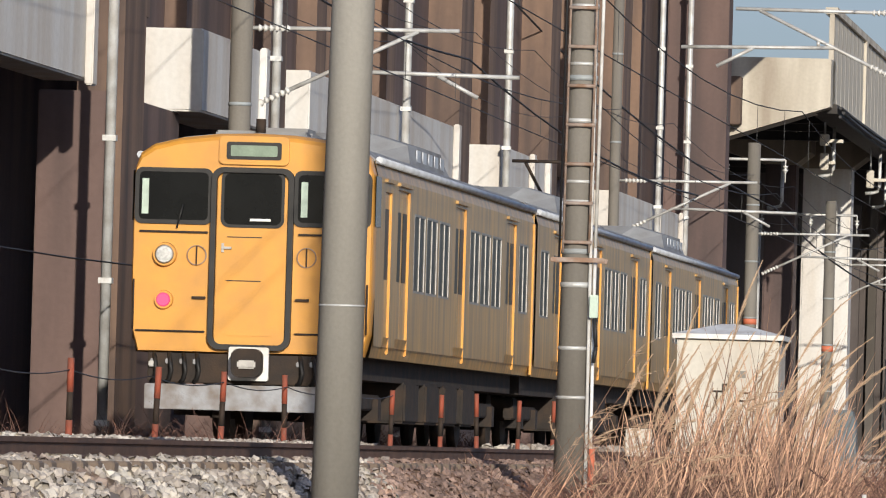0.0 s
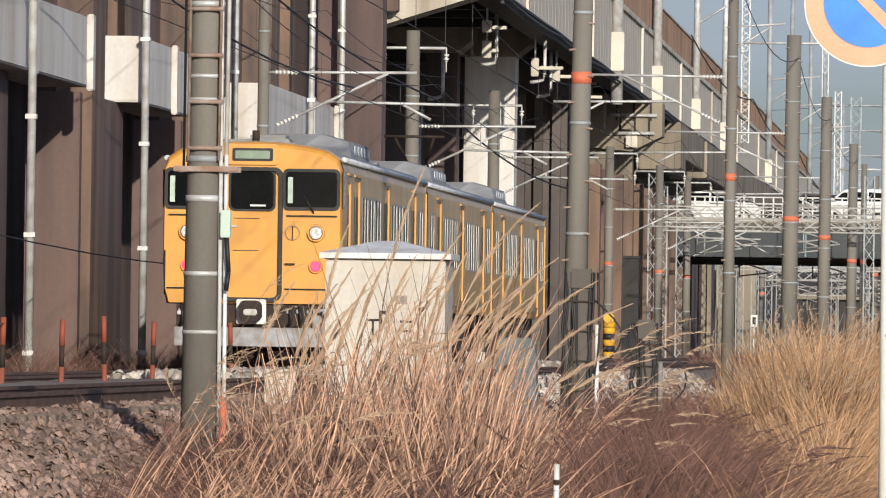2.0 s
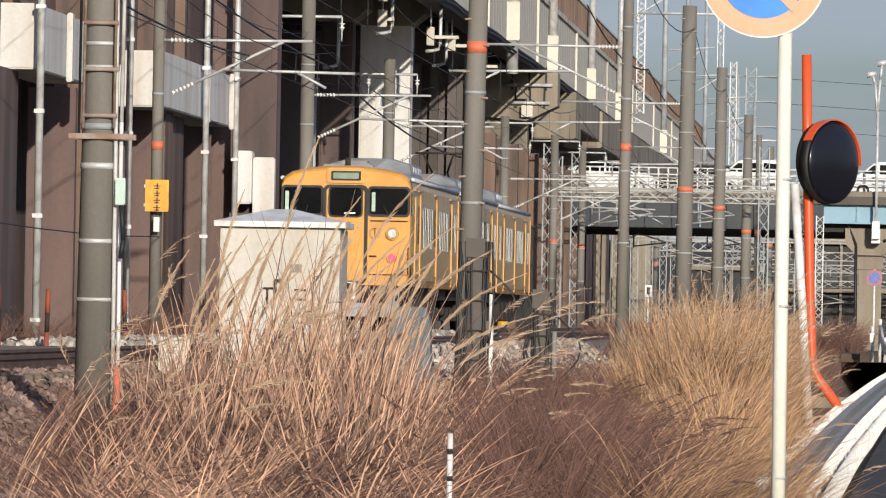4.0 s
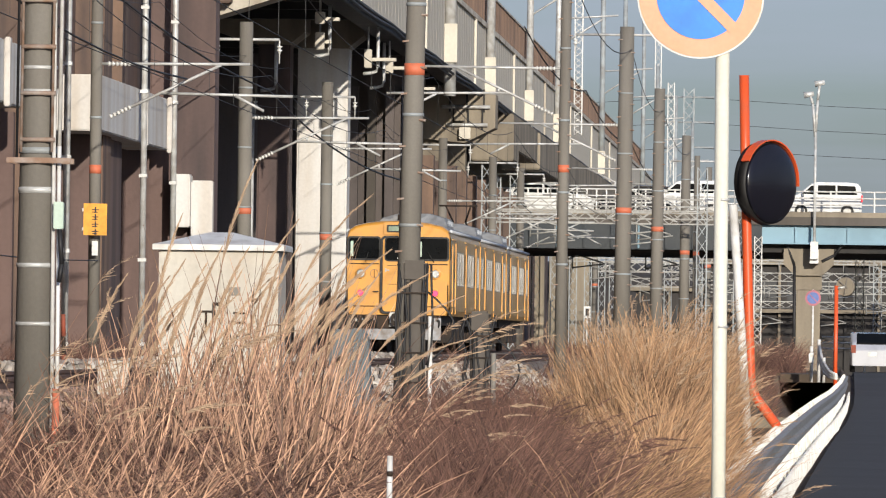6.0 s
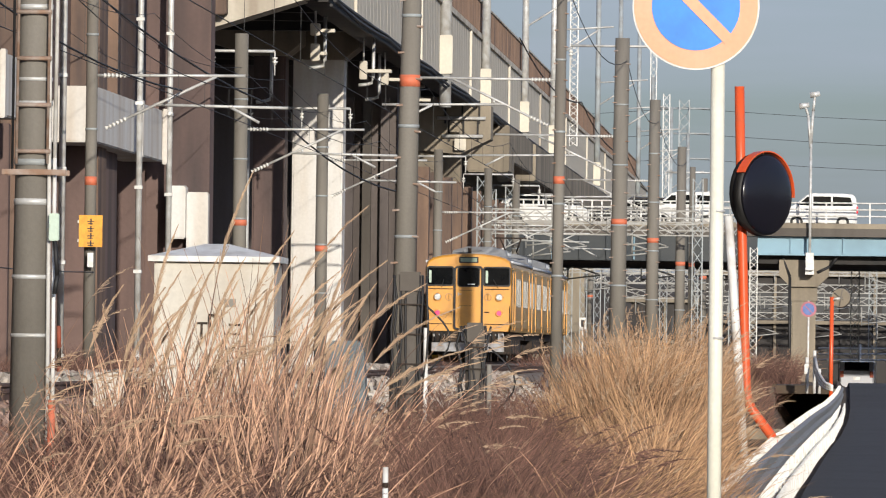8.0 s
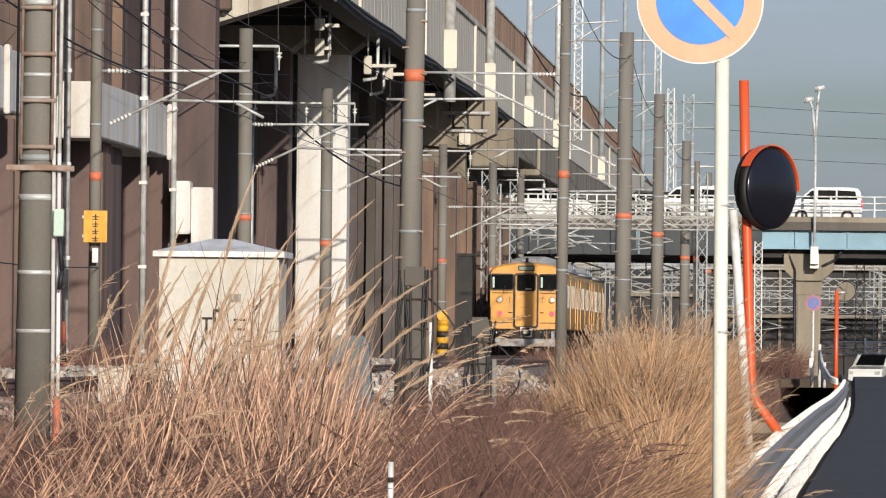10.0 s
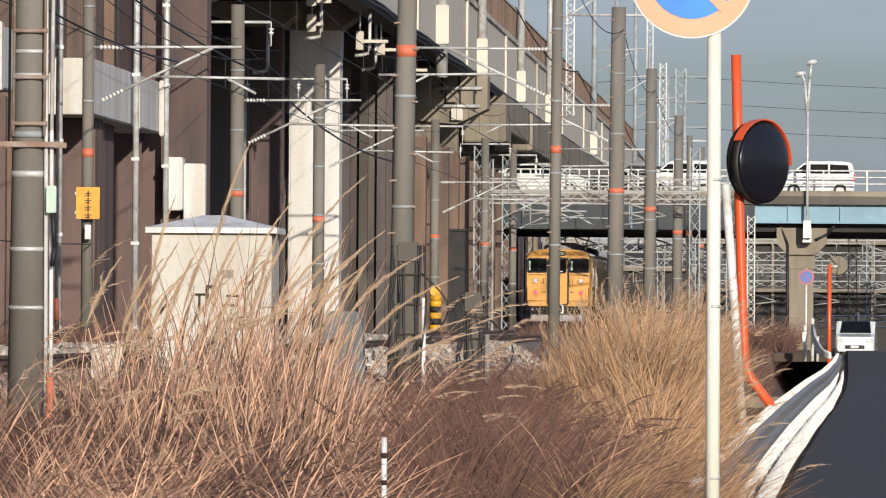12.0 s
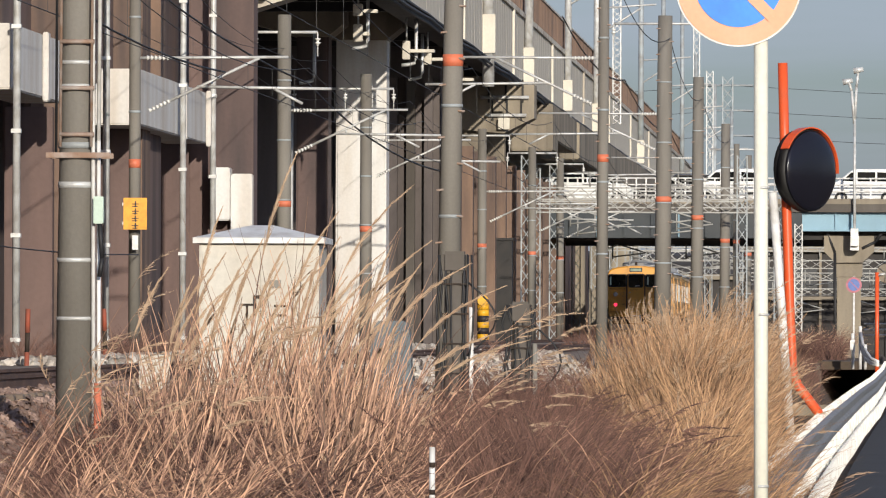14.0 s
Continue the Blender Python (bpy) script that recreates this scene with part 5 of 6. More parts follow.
bm = bmesh.new()
rings = []
for i in range(7):
    a = i / 6
    r = 0.475 * math.cos(a * math.pi / 2 * 0.999)
    rings.append([(r * math.cos(2 * math.pi * k / 40), -0.052 - 0.09 * math.sin(a * math.pi / 2), r * math.sin(2 * math.pi * k / 40)) for k in range(40)])
loft(bm, rings, True, True)
visor = bmesh.new()
loft(visor, [[(r * math.cos(radians(q)), d, r * math.sin(radians(q))) for r, d in ((0.49, 0.05), (0.51, 0.05), (0.515, -0.075), (0.50, -0.075))] for q in range(12, 170, 9)])
hood = part("hood", visor, REDPOLE, mirror, "red visor over the mirror")
hood.matrix_basis = pose(0.10, -0.02, 4.36, 0, 15, 52)
face = part("mirror_face", bm, MIRROR, mirror, "dark convex mirror face")
face.matrix_basis = pose(0.10, -0.02, 4.36, 0, 15, 52)
boxes("foot_block", [(-0.35, 0.15, -0.3, 0.2, -0.3, 0.4)], CONC, mirror, "concrete footing")

# guard rail along the road edge
def rail_x(y):
    return road_edge(y) - 0.28


barrier = tagged(new("guard_rail"), "white and grey corrugated steel guard rail on posts", "guard rail")
shape = [(-0.01, 0.40), (0.05, 0.43), (0.05, 0.50), (0.0, 0.545), (0.0, 0.585), (0.05, 0.63), (0.05, 0.70), (-0.01, 0.735)]
bm = bmesh.new()
k = 58
rings = []
while k <= 288:
    rings.append([(rail_x(k) + x, k, z + road_rise(k)) for x, z in shape] + [(rail_x(k) + x - 0.012, k, z + road_rise(k)) for x, z in shape[::-1]])
    k += 4
loft(bm, rings)
# the beam's grey includes dust and the shade on its road face
part("beam", bm, surface("shade_dulled_galvanised_rail", (0.24, 0.24, 0.235), 0.6, 0.2, (0.33, 0.32, 0.30), 1.5, 0.55, 0.08), barrier, "dusty corrugated beam with shade put into its grey")
k = 58.5
while k < 288:
    x = rail_x(k)
    boxes("post", [(x - 0.15, x - 0.05, k - 0.05, k + 0.05, -0.8, 0.78)], WHITEPAINT, barrier, "white post", 0.012)
    boxes("bracket", [(x - 0.1, x - 0.012, k - 0.04, k + 0.04, 0.5, 0.62)], WHITEPAINT, barrier)
    k += 2.0
k = 58
curb = tagged(new("kerb"), "row of white painted concrete kerb blocks", "kerb", kind="structure")
while k < 286:
    x = rail_x(k)
    boxes("kerb_block", [(x + 0.055, x + 0.115, k, k + 0.42, -0.2, 0.17 + road_rise(k))], WHITEPAINT, curb, bevel=0.012)
    k += 0.78
fence = tagged(new("pipe_fence"), "white pipe fence by the canal bridge", "fence")
for z in (0.45, 0.75, 1.05):
    bars("pipe", [((-0.3, 428, z + 1.12), (14, 430, z + 1.22))], 0.045, WHITEPAINT, fence, n=8)
for i in range(9):
    bars("post", [((0.3 + 1.6 * i, 428 + 0.25 * i, -0.2), (0.3 + 1.6 * i, 428 + 0.25 * i, 2.4))], 0.05, WHITEPAINT, fence, n=8)
stop = tagged(new("rail_end"), "white bent pipe rails at the guard rail end", "fence end")
for k, up in enumerate((0.0, 0.16, 0.32)):
    hose("pipe", [(0.30, 291.2, 0.62 + up * 0.4), (0.05, 292.5, 0.66 + up * 0.6), (-0.13, 294, 0.80 + up), (-0.24, 295.2, 1.05 + up), (-0.32, 296, 1.45 + up)], 0.055, WHITEPAINT, stop, "white bent pipe", 8)
for x, y, top in ((-0.33, 296, 2.0), (-0.60, 296.6, 1.75), (-0.15, 294.4, 1.35)):
    bars("post", [((x, y, 0.45), (x, y, top))], 0.06, WHITEPAINT, stop, n=8)
boxes("reflector", [(-0.70, -0.52, 296.45, 296.5, 1.15, 1.5)], WHITEPAINT, stop, "white reflector plate", 0.01)

DULLRED = surface("purple_red_sign_film", (0.42, 0.13, 0.17), 0.5, 0, None, 4, 0.3, 0.0)
fs = thing("no_parking_sign", -0.62, 322, 0.06, "small far no-parking sign on a white post", "road sign")
bars("post", [((0, 0, -0.3), (0, 0, 3.9))], 0.04, WHITEPAINT, fs, n=8)
for nm, r, y, m_ in (("rim", 0.31, -0.05, DULLRED), ("field", 0.23, -0.06, surface("dull_blue_sign_plate", (0.10, 0.16, 0.42), 0.5, 0, None, 6, 0.2, 0.0))):
    bm = bmesh.new()
    tube(bm, (0, y + 0.02, 3.57), (0, y, 3.57), r, None, 24)
    part(nm, bm, m_, fs)
bm = bmesh.new()
prism(bm, [(-0.17, 3.72), (-0.15, 3.74), (0.17, 3.42), (0.15, 3.40)], -0.066, -0.061)
part("slash", bm, DULLRED, fs)
fm = thing("traffic_mirror", 0.27, 297, 0.0, "far round traffic mirror on an orange pole", "traffic mirror")
bars("pole", [((0, 0, -0.5), (0, 0, 3.95))], 0.075, REDPOLE, fm, "orange-red pole", 10)
bm = bmesh.new()
tube(bm, (0.34, 0.12, 3.92), (0.30, -0.04, 3.92), 0.36, 0.33, 24)
disc = part("mirror_back", bm, PIERCONC, fm, "grey mirror back")
for a_ in (20, 80, 140):
    c_, s_ = math.cos(radians(a_)), math.sin(radians(a_))
    bars("rib", [((0.32 - 0.3 * c_, -0.05, 3.92 - 0.3 * s_), (0.32 + 0.3 * c_, -0.05, 3.92 + 0.3 * s_))], 0.022, MASTCONC, disc, "dark rib", 6)
bars("bracket", [((0, 0, 3.85), (0.3, -0.05, 3.9))], 0.05, GALV, fm, "steel bracket", 6)

lamp = thing("street_lamp", -0.70, 375.6, 6.3, "tall double-headed street lamp on the bridge", "street lamp")
bars("pole", [((0, 0, -0.5), (0.0, 0, 5.2)), ((0.0, 0, 5.2), (0.08, 0, 6.7)), ((0.08, 0, 6.7), (0.15, 0, 7.35)), ((-0.02, 0, 5.0), (-0.14, 0, 6.5)), ((-0.14, 0, 6.5), (-0.26, 0, 6.85))], 0.065, GALV, lamp, "slim steel pole", 10)
for x, z in ((0.19, 7.42), (-0.30, 6.9)):
    bm = bmesh.new()
    tube(bm, (x - 0.26, 0, z), (x + 0.2, 0, z + 0.08), 0.15, 0.11, 12)
    part("lamp_head", bm, GALV, lamp, "rounded lamp head")
boxes("foot_box", [(-0.18, 0.18, -0.2, 0.1, -0.6, 0.2), (-0.2, 0.2, 0.1, 1.6, -0.8, -0.15)], WHITEPAINT, lamp)


# ---- vehicles ----
def car_body(name, outline, width, material, x, y, z, rz, label, category, glass, along=True):
    """A vehicle from a side outline (length, height), with rounded flanks, glass band, wheels and lamps; its nose points to -x."""
    v = thing(name, x, y, z, label, category, "vehicles", rz)
    rings = []
    cx = sum(p[0] for p in outline) / len(outline)
    for k, (s, w) in enumerate(((0.93, -1), (1.0, -0.9), (1.0, 0.9), (0.93, 1))):
        rings.append([((px - cx) * s + cx, w * width / 2, pz * (1 if k in (1, 2) else 0.97) + (0 if k in (1, 2) else 0.03)) for px, pz in outline])
    bm = bmesh.new()
    loft(bm, rings)
    part("body", bm, material, v, bevel=0.02)
    for s in (-1, 1):
        for g in glass:
            bm = bmesh.new()
            a = s * (width / 2 + 0.004)
            loft(bm, [[(px, a * 0.97, pz) for px, pz in g], [(px, a, pz) for px, pz in g]])
            part("side_window", bm, GLASS, v, "dark side window")
    L = max(p[0] for p in outline)
    for wx in (L * 0.18, L * 0.8):
        for s in (-1, 1):
            bm = bmesh.new()
            tube(bm, (wx, s * (width / 2 - 0.18), 0.3), (wx, s * (width / 2 + 0.01), 0.3), 0.3, None, 18)
            wheel = part("wheel", bm, RUBBER, v, "black tyre")
            bm = bmesh.new()
            tube(bm, (wx, s * (width / 2 + 0.005), 0.3), (wx, s * (width / 2 + 0.02), 0.3), 0.18, None, 14)
            part("rim", bm, SILVER, wheel, "bright wheel rim")
    for s in (-1, 1):
        boxes("tail_lamp", [(L - 0.06, L + 0.015, s * (width / 2 - 0.12) - 0.09, s * (width / 2 - 0.12) + 0.09, 0.75, 1.05)], BRAKE, v, "red rear lamp")
        boxes("head_lamp", [(-0.012, 0.08, s * (width / 2 - 0.2) - 0.12, s * (width / 2 - 0.2) + 0.12, 0.62, 0.78)], LENS, v, "clear head lamp")
    return v


VAN = [(0.0, 0.26), (3.4, 0.26), (3.43, 0.85), (3.34, 1.45), (3.2, 1.60), (2.8, 1.65), (1.35, 1.65), (1.1, 1.58), (0.5, 1.10), (0.06, 0.92), (0.0, 0.7)]
VANGLASS = [[(0.66, 1.10), (1.3, 1.07), (1.3, 1.48), (1.1, 1.48)], [(1.38, 1.07), (2.2, 1.07), (2.2, 1.50), (1.38, 1.50)], [(2.28, 1.07), (3.2, 1.07), (3.1, 1.46), (2.28, 1.50)]]
HATCH = [(0.0, 0.25), (4.2, 0.25), (4.22, 0.85), (4.1, 1.15), (3.7, 1.5), (1.8, 1.55), (1.0, 1.02), (0.15, 0.88), (0.0, 0.7)]
HATCHGLASS = [[(1.25, 1.06), (2.3, 1.06), (2.3, 1.45), (1.85, 1.45)], [(2.4, 1.06), (3.75, 1.08), (3.55, 1.42), (2.4, 1.45)]]
car_body("minivan", VAN, 1.5, CARWHITE, -1.95, 378.6, 7.63, 0, "white boxy minivan on the road bridge", "van", VANGLASS)
car_body("minivan", VAN, 1.5, CARWHITE, -8.2, 378.6, 7.63, 0, "white boxy minivan on the road bridge", "van", VANGLASS)
car_body("car", HATCH, 1.6, CARWHITE, -11.0, 382.2, 7.63, 180, "white hatchback on the road bridge", "car", HATCHGLASS)
car_body("car", HATCH, 1.6, CARBLACK, -10.9, 386.5, 7.63, 0, "dark hatchback on the road bridge", "car", HATCHGLASS)
car_body("car", HATCH, 1.6, CARBLACK, -16.5, 378.9, 7.63, 180, "dark hatchback on the road bridge", "car", HATCHGLASS)
silver = car_body("car", [(p, q) for p, q in HATCH], 1.68, CARSILVER, 1.7, 315, 0, -90, "silver hatchback driving away on the road", "car", HATCHGLASS)
for ob in silver.children:
    if ob.name.startswith("tail_lamp"):
        ob.data.materials[0] = REDPOST
bm = bmesh.new()
loft(bm, [[(4.13, y_, z_) for y_, z_ in ((-0.66, 1.02), (0.66, 1.02), (0.6, 1.12), (-0.6, 1.12))], [(3.74, y_, z_) for y_, z_ in ((-0.62, 1.44), (0.62, 1.44), (0.58, 1.5), (-0.58, 1.5))]])
part("rear_window", bm, GLASS, silver, "dark rear window")
boxes("plate_bar", [(4.215, 4.235, -0.17, 0.17, 0.62, 0.78)], WHITEPAINT, silver, "white plate")


oncoming = car_body("car", [(p, q) for p, q in HATCH], 1.68, CARWHITE, 1.7, 390, 0, 90, "white hatchback driving slowly along the road", "car", HATCHGLASS)
bm = bmesh.new()
loft(bm, [[(1.02, y_, z_) for y_, z_ in ((-0.68, 1.05), (0.68, 1.05), (0.66, 1.10), (-0.66, 1.10))], [(1.74, y_, z_) for y_, z_ in ((-0.62, 1.50), (0.62, 1.50), (0.6, 1.55), (-0.6, 1.55))]])
part("windscreen", bm, GLASS, oncoming, "dark windscreen")
boxes("grille", [(-0.015, 0.03, -0.42, 0.42, 0.36, 0.52)], RUBBER, oncoming, "black front grille")
boxes("plate_bar", [(-0.03, -0.012, -0.17, 0.17, 0.40, 0.50)], WHITEPAINT, oncoming, "white plate")

# ---- dry reeds and grass ----
def blades(name, n, place, height, width, lean, bend, material, label, seed, plume=0.0, cat="reeds", segs=5, tuft=9, heads=None):
    """Many thin curved stems in one mesh; place(rand) gives the foot of each."""
    rand = random.Random(seed)
    verts, faces, pv, pf = [], [], [], []
    for count in range(n):
        if count % tuft == 0:
            # stems grow in tufts that lean the same way
            cx, cy, k = place(rand)
            ca = rand.gauss(lean[0], lean[1])
            ch = height * k * rand.uniform(0.6, 1.1)
        x, y = cx + rand.gauss(0, 0.07), cy + rand.gauss(0, 0.12)
        z = ground_height(x, y) - 0.05
        h = ch * rand.uniform(0.7, 1.1)
        a = ca + rand.gauss(0, 0.14)
        dx, dy = math.sin(a), rand.uniform(-0.25, 0.25)
        tip = bend * rand.uniform(0.2, 1.6)
        w = width * rand.uniform(0.6, 1.4)
        turn = rand.uniform(-0.5, 0.5)
        ux, uy = math.cos(turn) * w, math.sin(turn) * w
        base = len(verts)
        last = None
        for i in range(segs + 1):
            f = i / segs
            px = x + h * (dx * f + tip * f * f * (1 if dx >= 0 else -1))
            py = y + h * dy * f
            pz = z + h * (f * math.cos(a) - abs(tip) * 0.55 * f * f * f)
            t = 1 - 0.8 * f
            verts += [(px - ux * t, py - uy * t, pz), (px + ux * t, py + uy * t, pz)]
            if i:
                j = base + 2 * i
                faces.append((j - 2, j - 1, j + 1, j))
            if i == segs - 1:
                last = Vector((px, py, pz))
        if plume and rand.random() < plume:
            # a feathery head that droops to the lee side
            top = Vector((px, py, pz))
            d = (top - last).normalized()
            head = h * rand.uniform(0.13, 0.24)
            for q in range(40):
                f = q / 40
                s = top + d * head * (f - 0.35) + Vector((head * 0.35 * f * f, 0, -head * 0.25 * f * f))
                e = s + (d * 0.5 + Vector((rand.uniform(-0.15, 0.75), rand.uniform(-0.4, 0.4), rand.uniform(-0.45, 0.35)))) * head * 0.30 * (1.1 - f)
                o = Vector((0.003, 0, 0.0035))
                b = len(pv)
                pv += [s - o, s + o, e + o * 0.4, e - o * 0.4]
                pf.append((b, b + 1, b + 2, b + 3))
    clump = tagged(new(name), label, cat, kind="stuff")
    for nm, v, f, m in (("stems", verts, faces, material), ("plumes", pv, pf, heads or PLUME)):
        if v:
            me = bpy.data.meshes.new(nm)
            me.from_pydata(v, [], f)
            me.materials.append(m)
            ob = new(nm, me)
            ob.parent = clump
    return clump


def patch(u0, u1, y0, y1, shape=None):
    """Feet spread over a wedge of ground between two sight lines."""
    def place(r):
        while True:
            f, g = r.random(), r.random()
            y = y0 + (y1 - y0) * g
            k = 1.0 if shape is None else shape(f, g)
            if r.random() < k:
                return (u0 + (u1 - u0) * f) * y, y, 0.45 + 0.55 * k
    return place


hump = lambda u, v: max(0.08, math.sin(math.pi * min(1, max(0, u))) ** 0.6)
rise = lambda u, v: max(0.06, smooth01(0.0, 0.62, u) * (1 - 0.35 * smooth01(0.8, 1.0, u)))
# reeds in front of the cabinet
blades("tall_reeds", 230, patch(-0.085, -0.054, 56, 67, hump), 2.1, 0.0062, (0.05, 0.10), 0.10, REED, "tall pale dry reed stalks", 11, 0.0, tuft=3)
blades("upright_reeds", 1000, patch(-0.095, -0.054, 54, 65, hump), 1.55, 0.0088, (0.08, 0.13), 0.06, REED, "upright broken dry reed stalks in a bank", 12, 0.05, tuft=4)
blades("tangled_reeds", 680, patch(-0.096, -0.052, 52, 62, hump), 1.2, 0.0090, (0.30, 0.38), 0.12, REED, "tangled broken dry reeds in a bank", 13, 0.04, tuft=5)
blades("crossing_reeds", 460, patch(-0.097, -0.050, 48, 60, hump), 1.05, 0.0086, (0.75, 0.45), 0.2, REED, "broken dry reeds leaning across each other", 33, tuft=4)
blades("fallen_reeds", 1100, patch(-0.100, -0.050, 45, 58), 0.78, 0.0085, (0.6, 0.8), 0.35, REED, "fallen broken reed stalks", 14, tuft=5)
blades("dry_weeds", 9500, patch(-0.099, -0.048, 52, 66), 0.82, 0.0042, (0.0, 0.45), 0.3, TWIG, "reddish brown dry weeds", 15, 0.12, "weeds", tuft=30, heads=TWIG)
blades("front_weeds", 2300, patch(-0.099, -0.048, 45, 55), 0.58, 0.0040, (0.0, 0.5), 0.3, TWIG, "brown weeds with dark seed heads before the reeds", 38, 0.30, "weeds", tuft=36, heads=TWIG)
blades("back_weeds", 5500, patch(-0.088, -0.054, 60, 71), 1.1, 0.0048, (0.0, 0.4), 0.3, TWIG, "brown weeds behind the reeds", 16, 0.05, "weeds", tuft=25)
blades("trackside_weeds", 600, patch(-0.112, -0.094, 52, 72), 0.5, 0.0040, (0.0, 0.5), 0.3, TWIG, "low brown weeds on the ballast edge", 34, 0.05, "weeds", tuft=25)
# nodding reeds with soft plumes, leaning to the lee side
def nodding_reeds(name, spots, label, seed):
    rand = random.Random(seed)
    sv, sf, pv, pf = [], [], [], []
    for x, y, h, sway in spots:
        z = ground_height(x, y) - 0.05
        w = rand.uniform(0.006, 0.009)
        pts = []
        for i in range(15):
            f = i / 14
            pts.append(Vector((x + sway * h * (0.15 * f + 0.85 * f ** 3.5), y + 0.1 * h * f * rand.uniform(-0.1, 0.1), z + h * (f - 0.22 * sway * f ** 4))))
        base = len(sv)
        for i, p in enumerate(pts):
            t = w * (1 - 0.75 * i / 14)
            sv += [p - Vector((t, 0, 0)), p + Vector((t, 0, 0))]
            if i:
                j = base + 2 * i
                sf.append((j - 2, j - 1, j + 1, j))
        # the head: fine hairs along the last part of the stem, combed to one side
        for q in range(210):
            f = 9.6 + 4.4 * rand.random() ** 0.8
            i = min(13, int(f))
            p = pts[i].lerp(pts[i + 1], f - i)
            d = (pts[i + 1] - pts[i]).normalized()
            reach = 0.17 * (1.15 - (f - 9.6) / 4.6) * rand.uniform(0.6, 1.2)
            e = p + d * reach * 0.9 + Vector((rand.uniform(-0.3, 0.5), rand.uniform(-0.35, 0.35), rand.uniform(-0.5, 0.15))) * reach * 0.36
            o = Vector((-d.z, 0, d.x)) * 0.0017
            b = len(pv)
            pv += [p - o, p + o, e + o * 0.5, e - o * 0.5]
            pf.append((b, b + 1, b + 2, b + 3))
    clump = tagged(new(name), label, "reeds", kind="stuff")
    for nm, v, f, m in (("stems", sv, sf, REED), ("plumes", pv, pf, PLUME)):
        me = bpy.data.meshes.new(nm)
        me.from_pydata(v, [], f)
        me.materials.append(m)
        ob = new(nm, me)
        ob.parent = clump


nod = random.Random(52)
spots = []
for count in range(48):
    u, y = nod.uniform(-0.089, -0.0615), nod.uniform(57, 66)
    spots.append((u * y, y, nod.uniform(1.4, 2.1), nod.uniform(0.10, 0.34)))
for u, h, sway in ((-0.0765, 2.75, 0.14), (-0.0745, 2.35, 0.22), (-0.0695, 2.62, 0.30), (-0.0662, 2.2, 0.34), (-0.0625, 2.05, 0.42), (-0.0605, 1.9, 0.50), (-0.0595, 1.6, 0.62), (-0.0585, 1.5, 0.66), (-0.0832, 2.3, 0.12), (-0.093, 1.9, 0.2)):
    spots.append((u * 61, 61 + nod.uniform(-1, 1), h, sway))
nodding_reeds("plumed_reeds", spots, "tall nodding reeds with soft beige plumes", 53)
# red-brown bush
blades("brown_bush", 6800, patch(-0.0535, -0.0290, 50, 63, hump), 1.08, 0.0036, (0.16, 0.42), 0.22, TWIG, "dense reddish brown dry bush", 17, 0.05, "bush", tuft=40, heads=TWIG)
blades("brown_bush", 4800, patch(-0.052, -0.032, 80, 97, hump), 1.05, 0.0045, (0.05, 0.40), 0.2, TWIG, "dense reddish brown dry bush by the posts", 18, 0.06, "bush", tuft=30, heads=TWIG)
blades("drooping_reeds", 24, patch(-0.064, -0.053, 55, 63), 1.7, 0.0065, (0.42, 0.14), 0.3, REED, "reeds with golden plumes drooping over the bank", 35, 1.0, tuft=3)
blades("front_tangle", 900, patch(-0.098, -0.052, 44, 50), 0.6, 0.0085, (0.3, 0.8), 0.4, REED, "tangled broken straw in front of the reeds", 36)
blades("bush_straws", 240, patch(-0.056, -0.028, 50, 60), 1.1, 0.0075, (0.8, 0.4), 0.3, REED, "loose straw stalks across the bush", 19, tuft=2)
# golden grass mound
blades("golden_grass", 6500, patch(-0.037, -0.0140, 80, 104, rise), 1.66, 0.0066, (0.06, 0.13), 0.14, GOLDGRASS, "golden dry pampas grass mound", 20, 0.10, "grass", tuft=26)
blades("golden_grass", 3400, patch(-0.030, -0.0140, 58, 78, rise), 1.1, 0.0075, (0.12, 0.30), 0.25, GOLDGRASS, "golden dry pampas grass mound", 21, 0.03, "grass", tuft=22)
blades("hanging_grass", 2000, patch(-0.0315, -0.0165, 48, 60), 0.80, 0.0064, (0.20, 0.6), 0.7, GOLDGRASS, "hanging dry grass on the bank edge", 22, 0.0, "grass", tuft=20)
blades("bank_weeds", 7500, patch(-0.039, -0.0140, 48, 80), 0.8, 0.0040, (0.1, 0.5), 0.4, TWIG, "brown dry weeds on the bank", 23, 0.0, "weeds", tuft=30)
blades("lineside_weeds", 1600, patch(-0.050, -0.032, 105, 190), 0.75, 0.006, (0.05, 0.5), 0.3, TWIG, "thin dry weeds beside the track", 24, 0.10, "weeds")
blades("lineside_weeds", 2600, patch(-0.036, -0.016, 190, 330), 1.0, 0.011, (0.05, 0.5), 0.3, TWIG, "brown dry weeds beside the far track", 25, 0.0, "weeds", 3)
blades("ditch_weeds", 3600, patch(-0.0115, -0.0032, 314, 326), 1.6, 0.009, (0.0, 0.45), 0.3, TWIG, "brown weeds by the ditch", 26, 0.10, "weeds", 3)
blades("wall_weeds", 2600, patch(-0.26, -0.135, 60, 108), 0.75, 0.005, (0.0, 0.45), 0.3, TWIG, "reddish dry weeds at the foot of the wall", 27, 0.0, "weeds", 4)
blades("wall_weeds", 3500, lambda r: (r.uniform(-15.9, -14.2), r.uniform(108, 205), 1.0), 0.9, 0.006, (0.0, 0.45), 0.3, TWIG, "reddish dry weeds along the far foot of the wall", 37, 0.0, "weeds", 4)
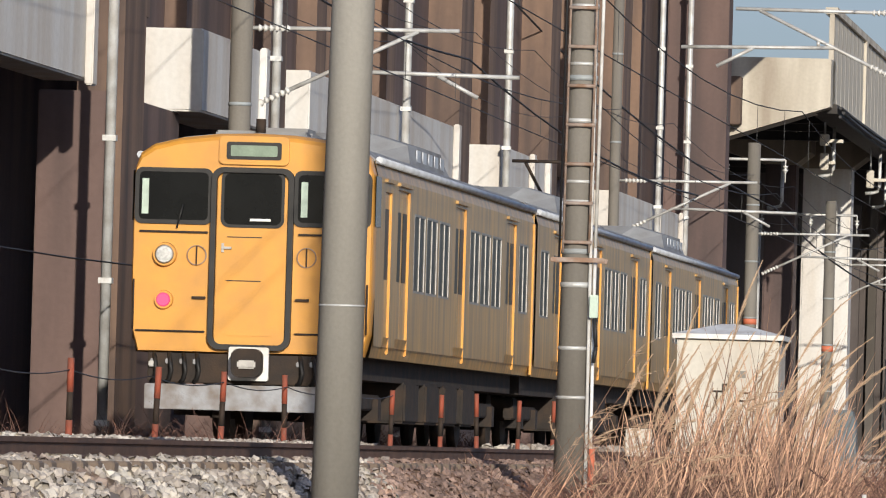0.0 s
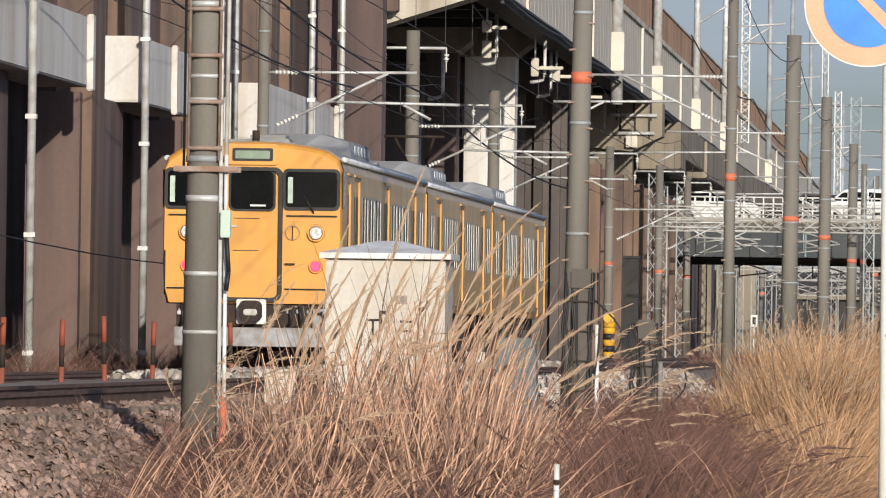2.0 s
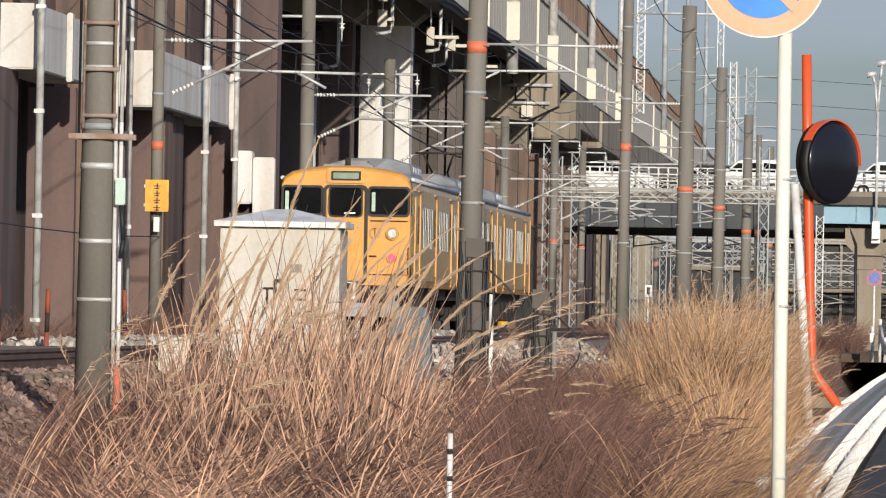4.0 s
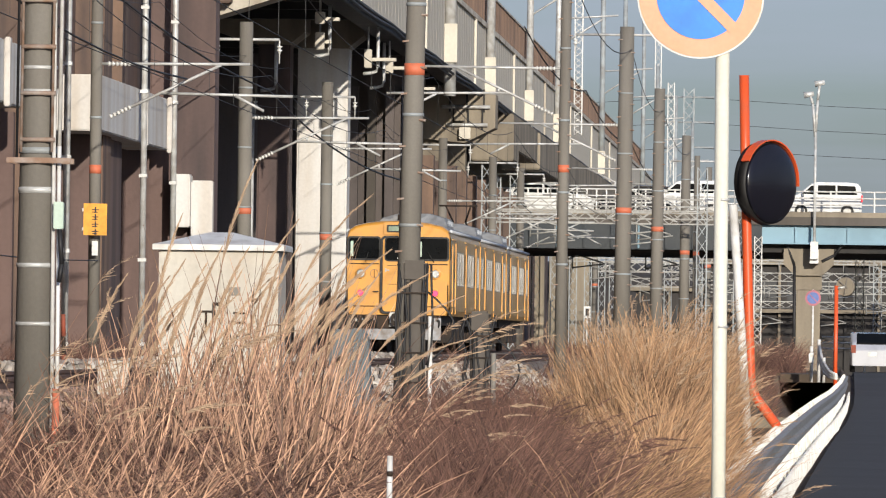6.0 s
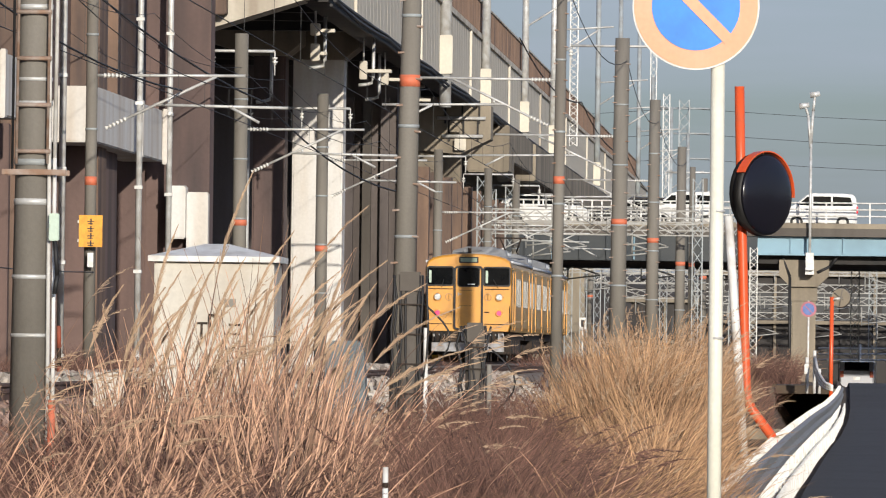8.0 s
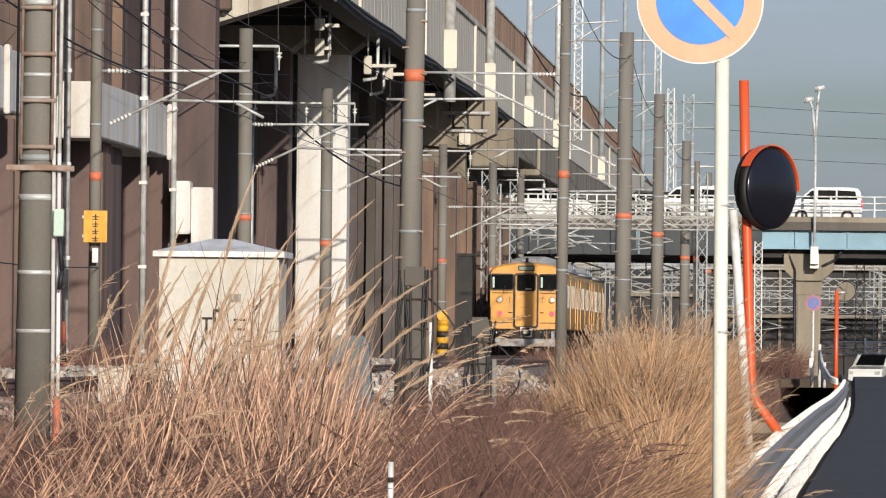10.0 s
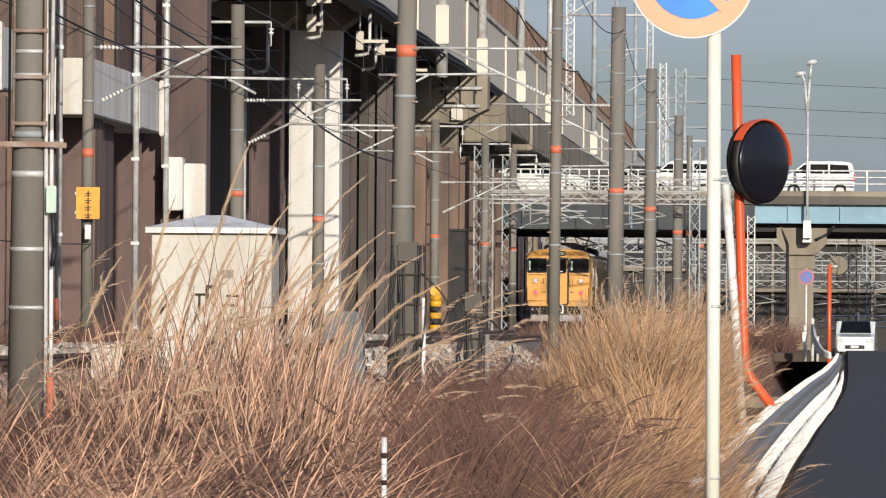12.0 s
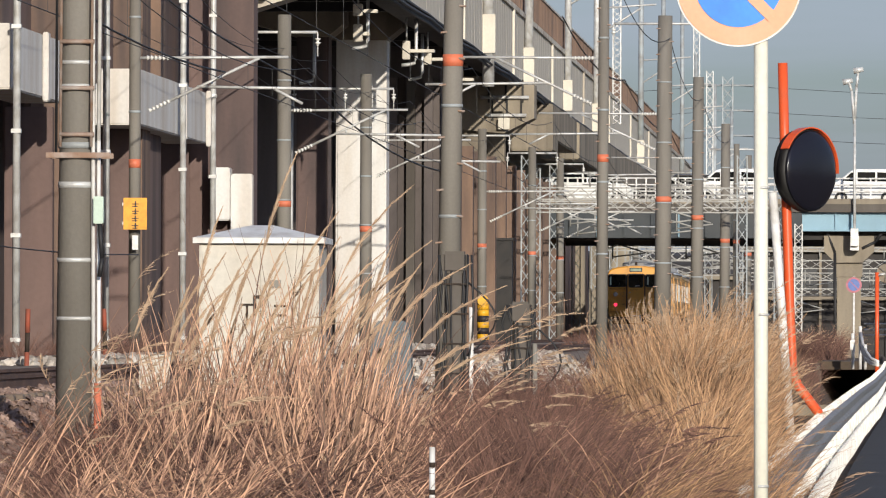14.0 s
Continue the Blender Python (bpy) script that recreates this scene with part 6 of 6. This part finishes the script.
blades("road_edge_grass", 260, patch(-0.0072, -0.0060, 64, 90), 0.22, 0.004, (0.1, 0.6), 0.4, GOLDGRASS, "short dry grass by the kerb", 28, 0.0, "grass", 3)
blades("single_reeds", 60, patch(-0.108, -0.088, 50, 60), 1.9, 0.0055, (0.35, 0.25), 0.2, REED, "single tall pale reed stalks leaning", 31, 0.5)
blades("ditch_edge_weeds", 1300, patch(-0.0120, -0.0062, 250, 297), 0.75, 0.009, (0.15, 0.5), 0.4, TWIG, "brown weeds hanging down the ditch bank", 41, 0.0, "weeds", 3)


# ---- what moves ----
def motions():
    # the train draws away at a steady pace
    line = ((0, 84.4), (0.5, 95.8), (1.0, 108.1), (1.5, 120.0), (2.0, 131.7), (3.0, 155.8), (5.0, 204.0), (7.0, 252.0), (9.0, 300.3), (11.0, 348.5), (14.0, 421.0))
    for car, back in ((first, 0), (second, 20), (third, 40)):
        walk(car, [(t, pose(-12.0, y + back, RAILTOP)) for t, y in line])
    # the silver car drives off over the canal bridge
    drive = ((0, 1.7, 199, -90), (3, 1.7, 262, -90), (5, 1.7, 302, -90), (6, 1.7, 321, -90), (6.5, 1.7, 338, -90), (7, 1.7, 357, -90), (7.5, 1.7, 380, -90), (8, 1.75, 402, -92),
             (8.5, 2.6, 415, -115), (9, 6.0, 421, -155), (9.5, 13, 422.5, -178), (11, 38, 423, -180), (14, 80, 423, -180))
    walk(silver, [(t, pose(x, y, road_rise(y - 2) + 0.005, 0, 0, a)) for t, x, y, a in drive])
    # a white car comes round the bend and rolls towards the guard rail
    roll = ((0, 140, 414, 0), (8, 34, 414, 0), (9, 13, 412, 0), (9.5, 6.0, 406, 28), (9.9, 2.2, 390, 66), (10.3, 1.0, 368, 88), (11.2, 1.06, 354, 89), (12, 1.42, 353, 88), (12.8, 1.85, 350, 86), (13.6, 2.35, 345, 86), (14, 2.65, 341, 87))
    walk(oncoming, [(t, pose(x, y, road_rise(y + 2) + 0.005, 0, 0, a)) for t, x, y, a in roll])


motions()
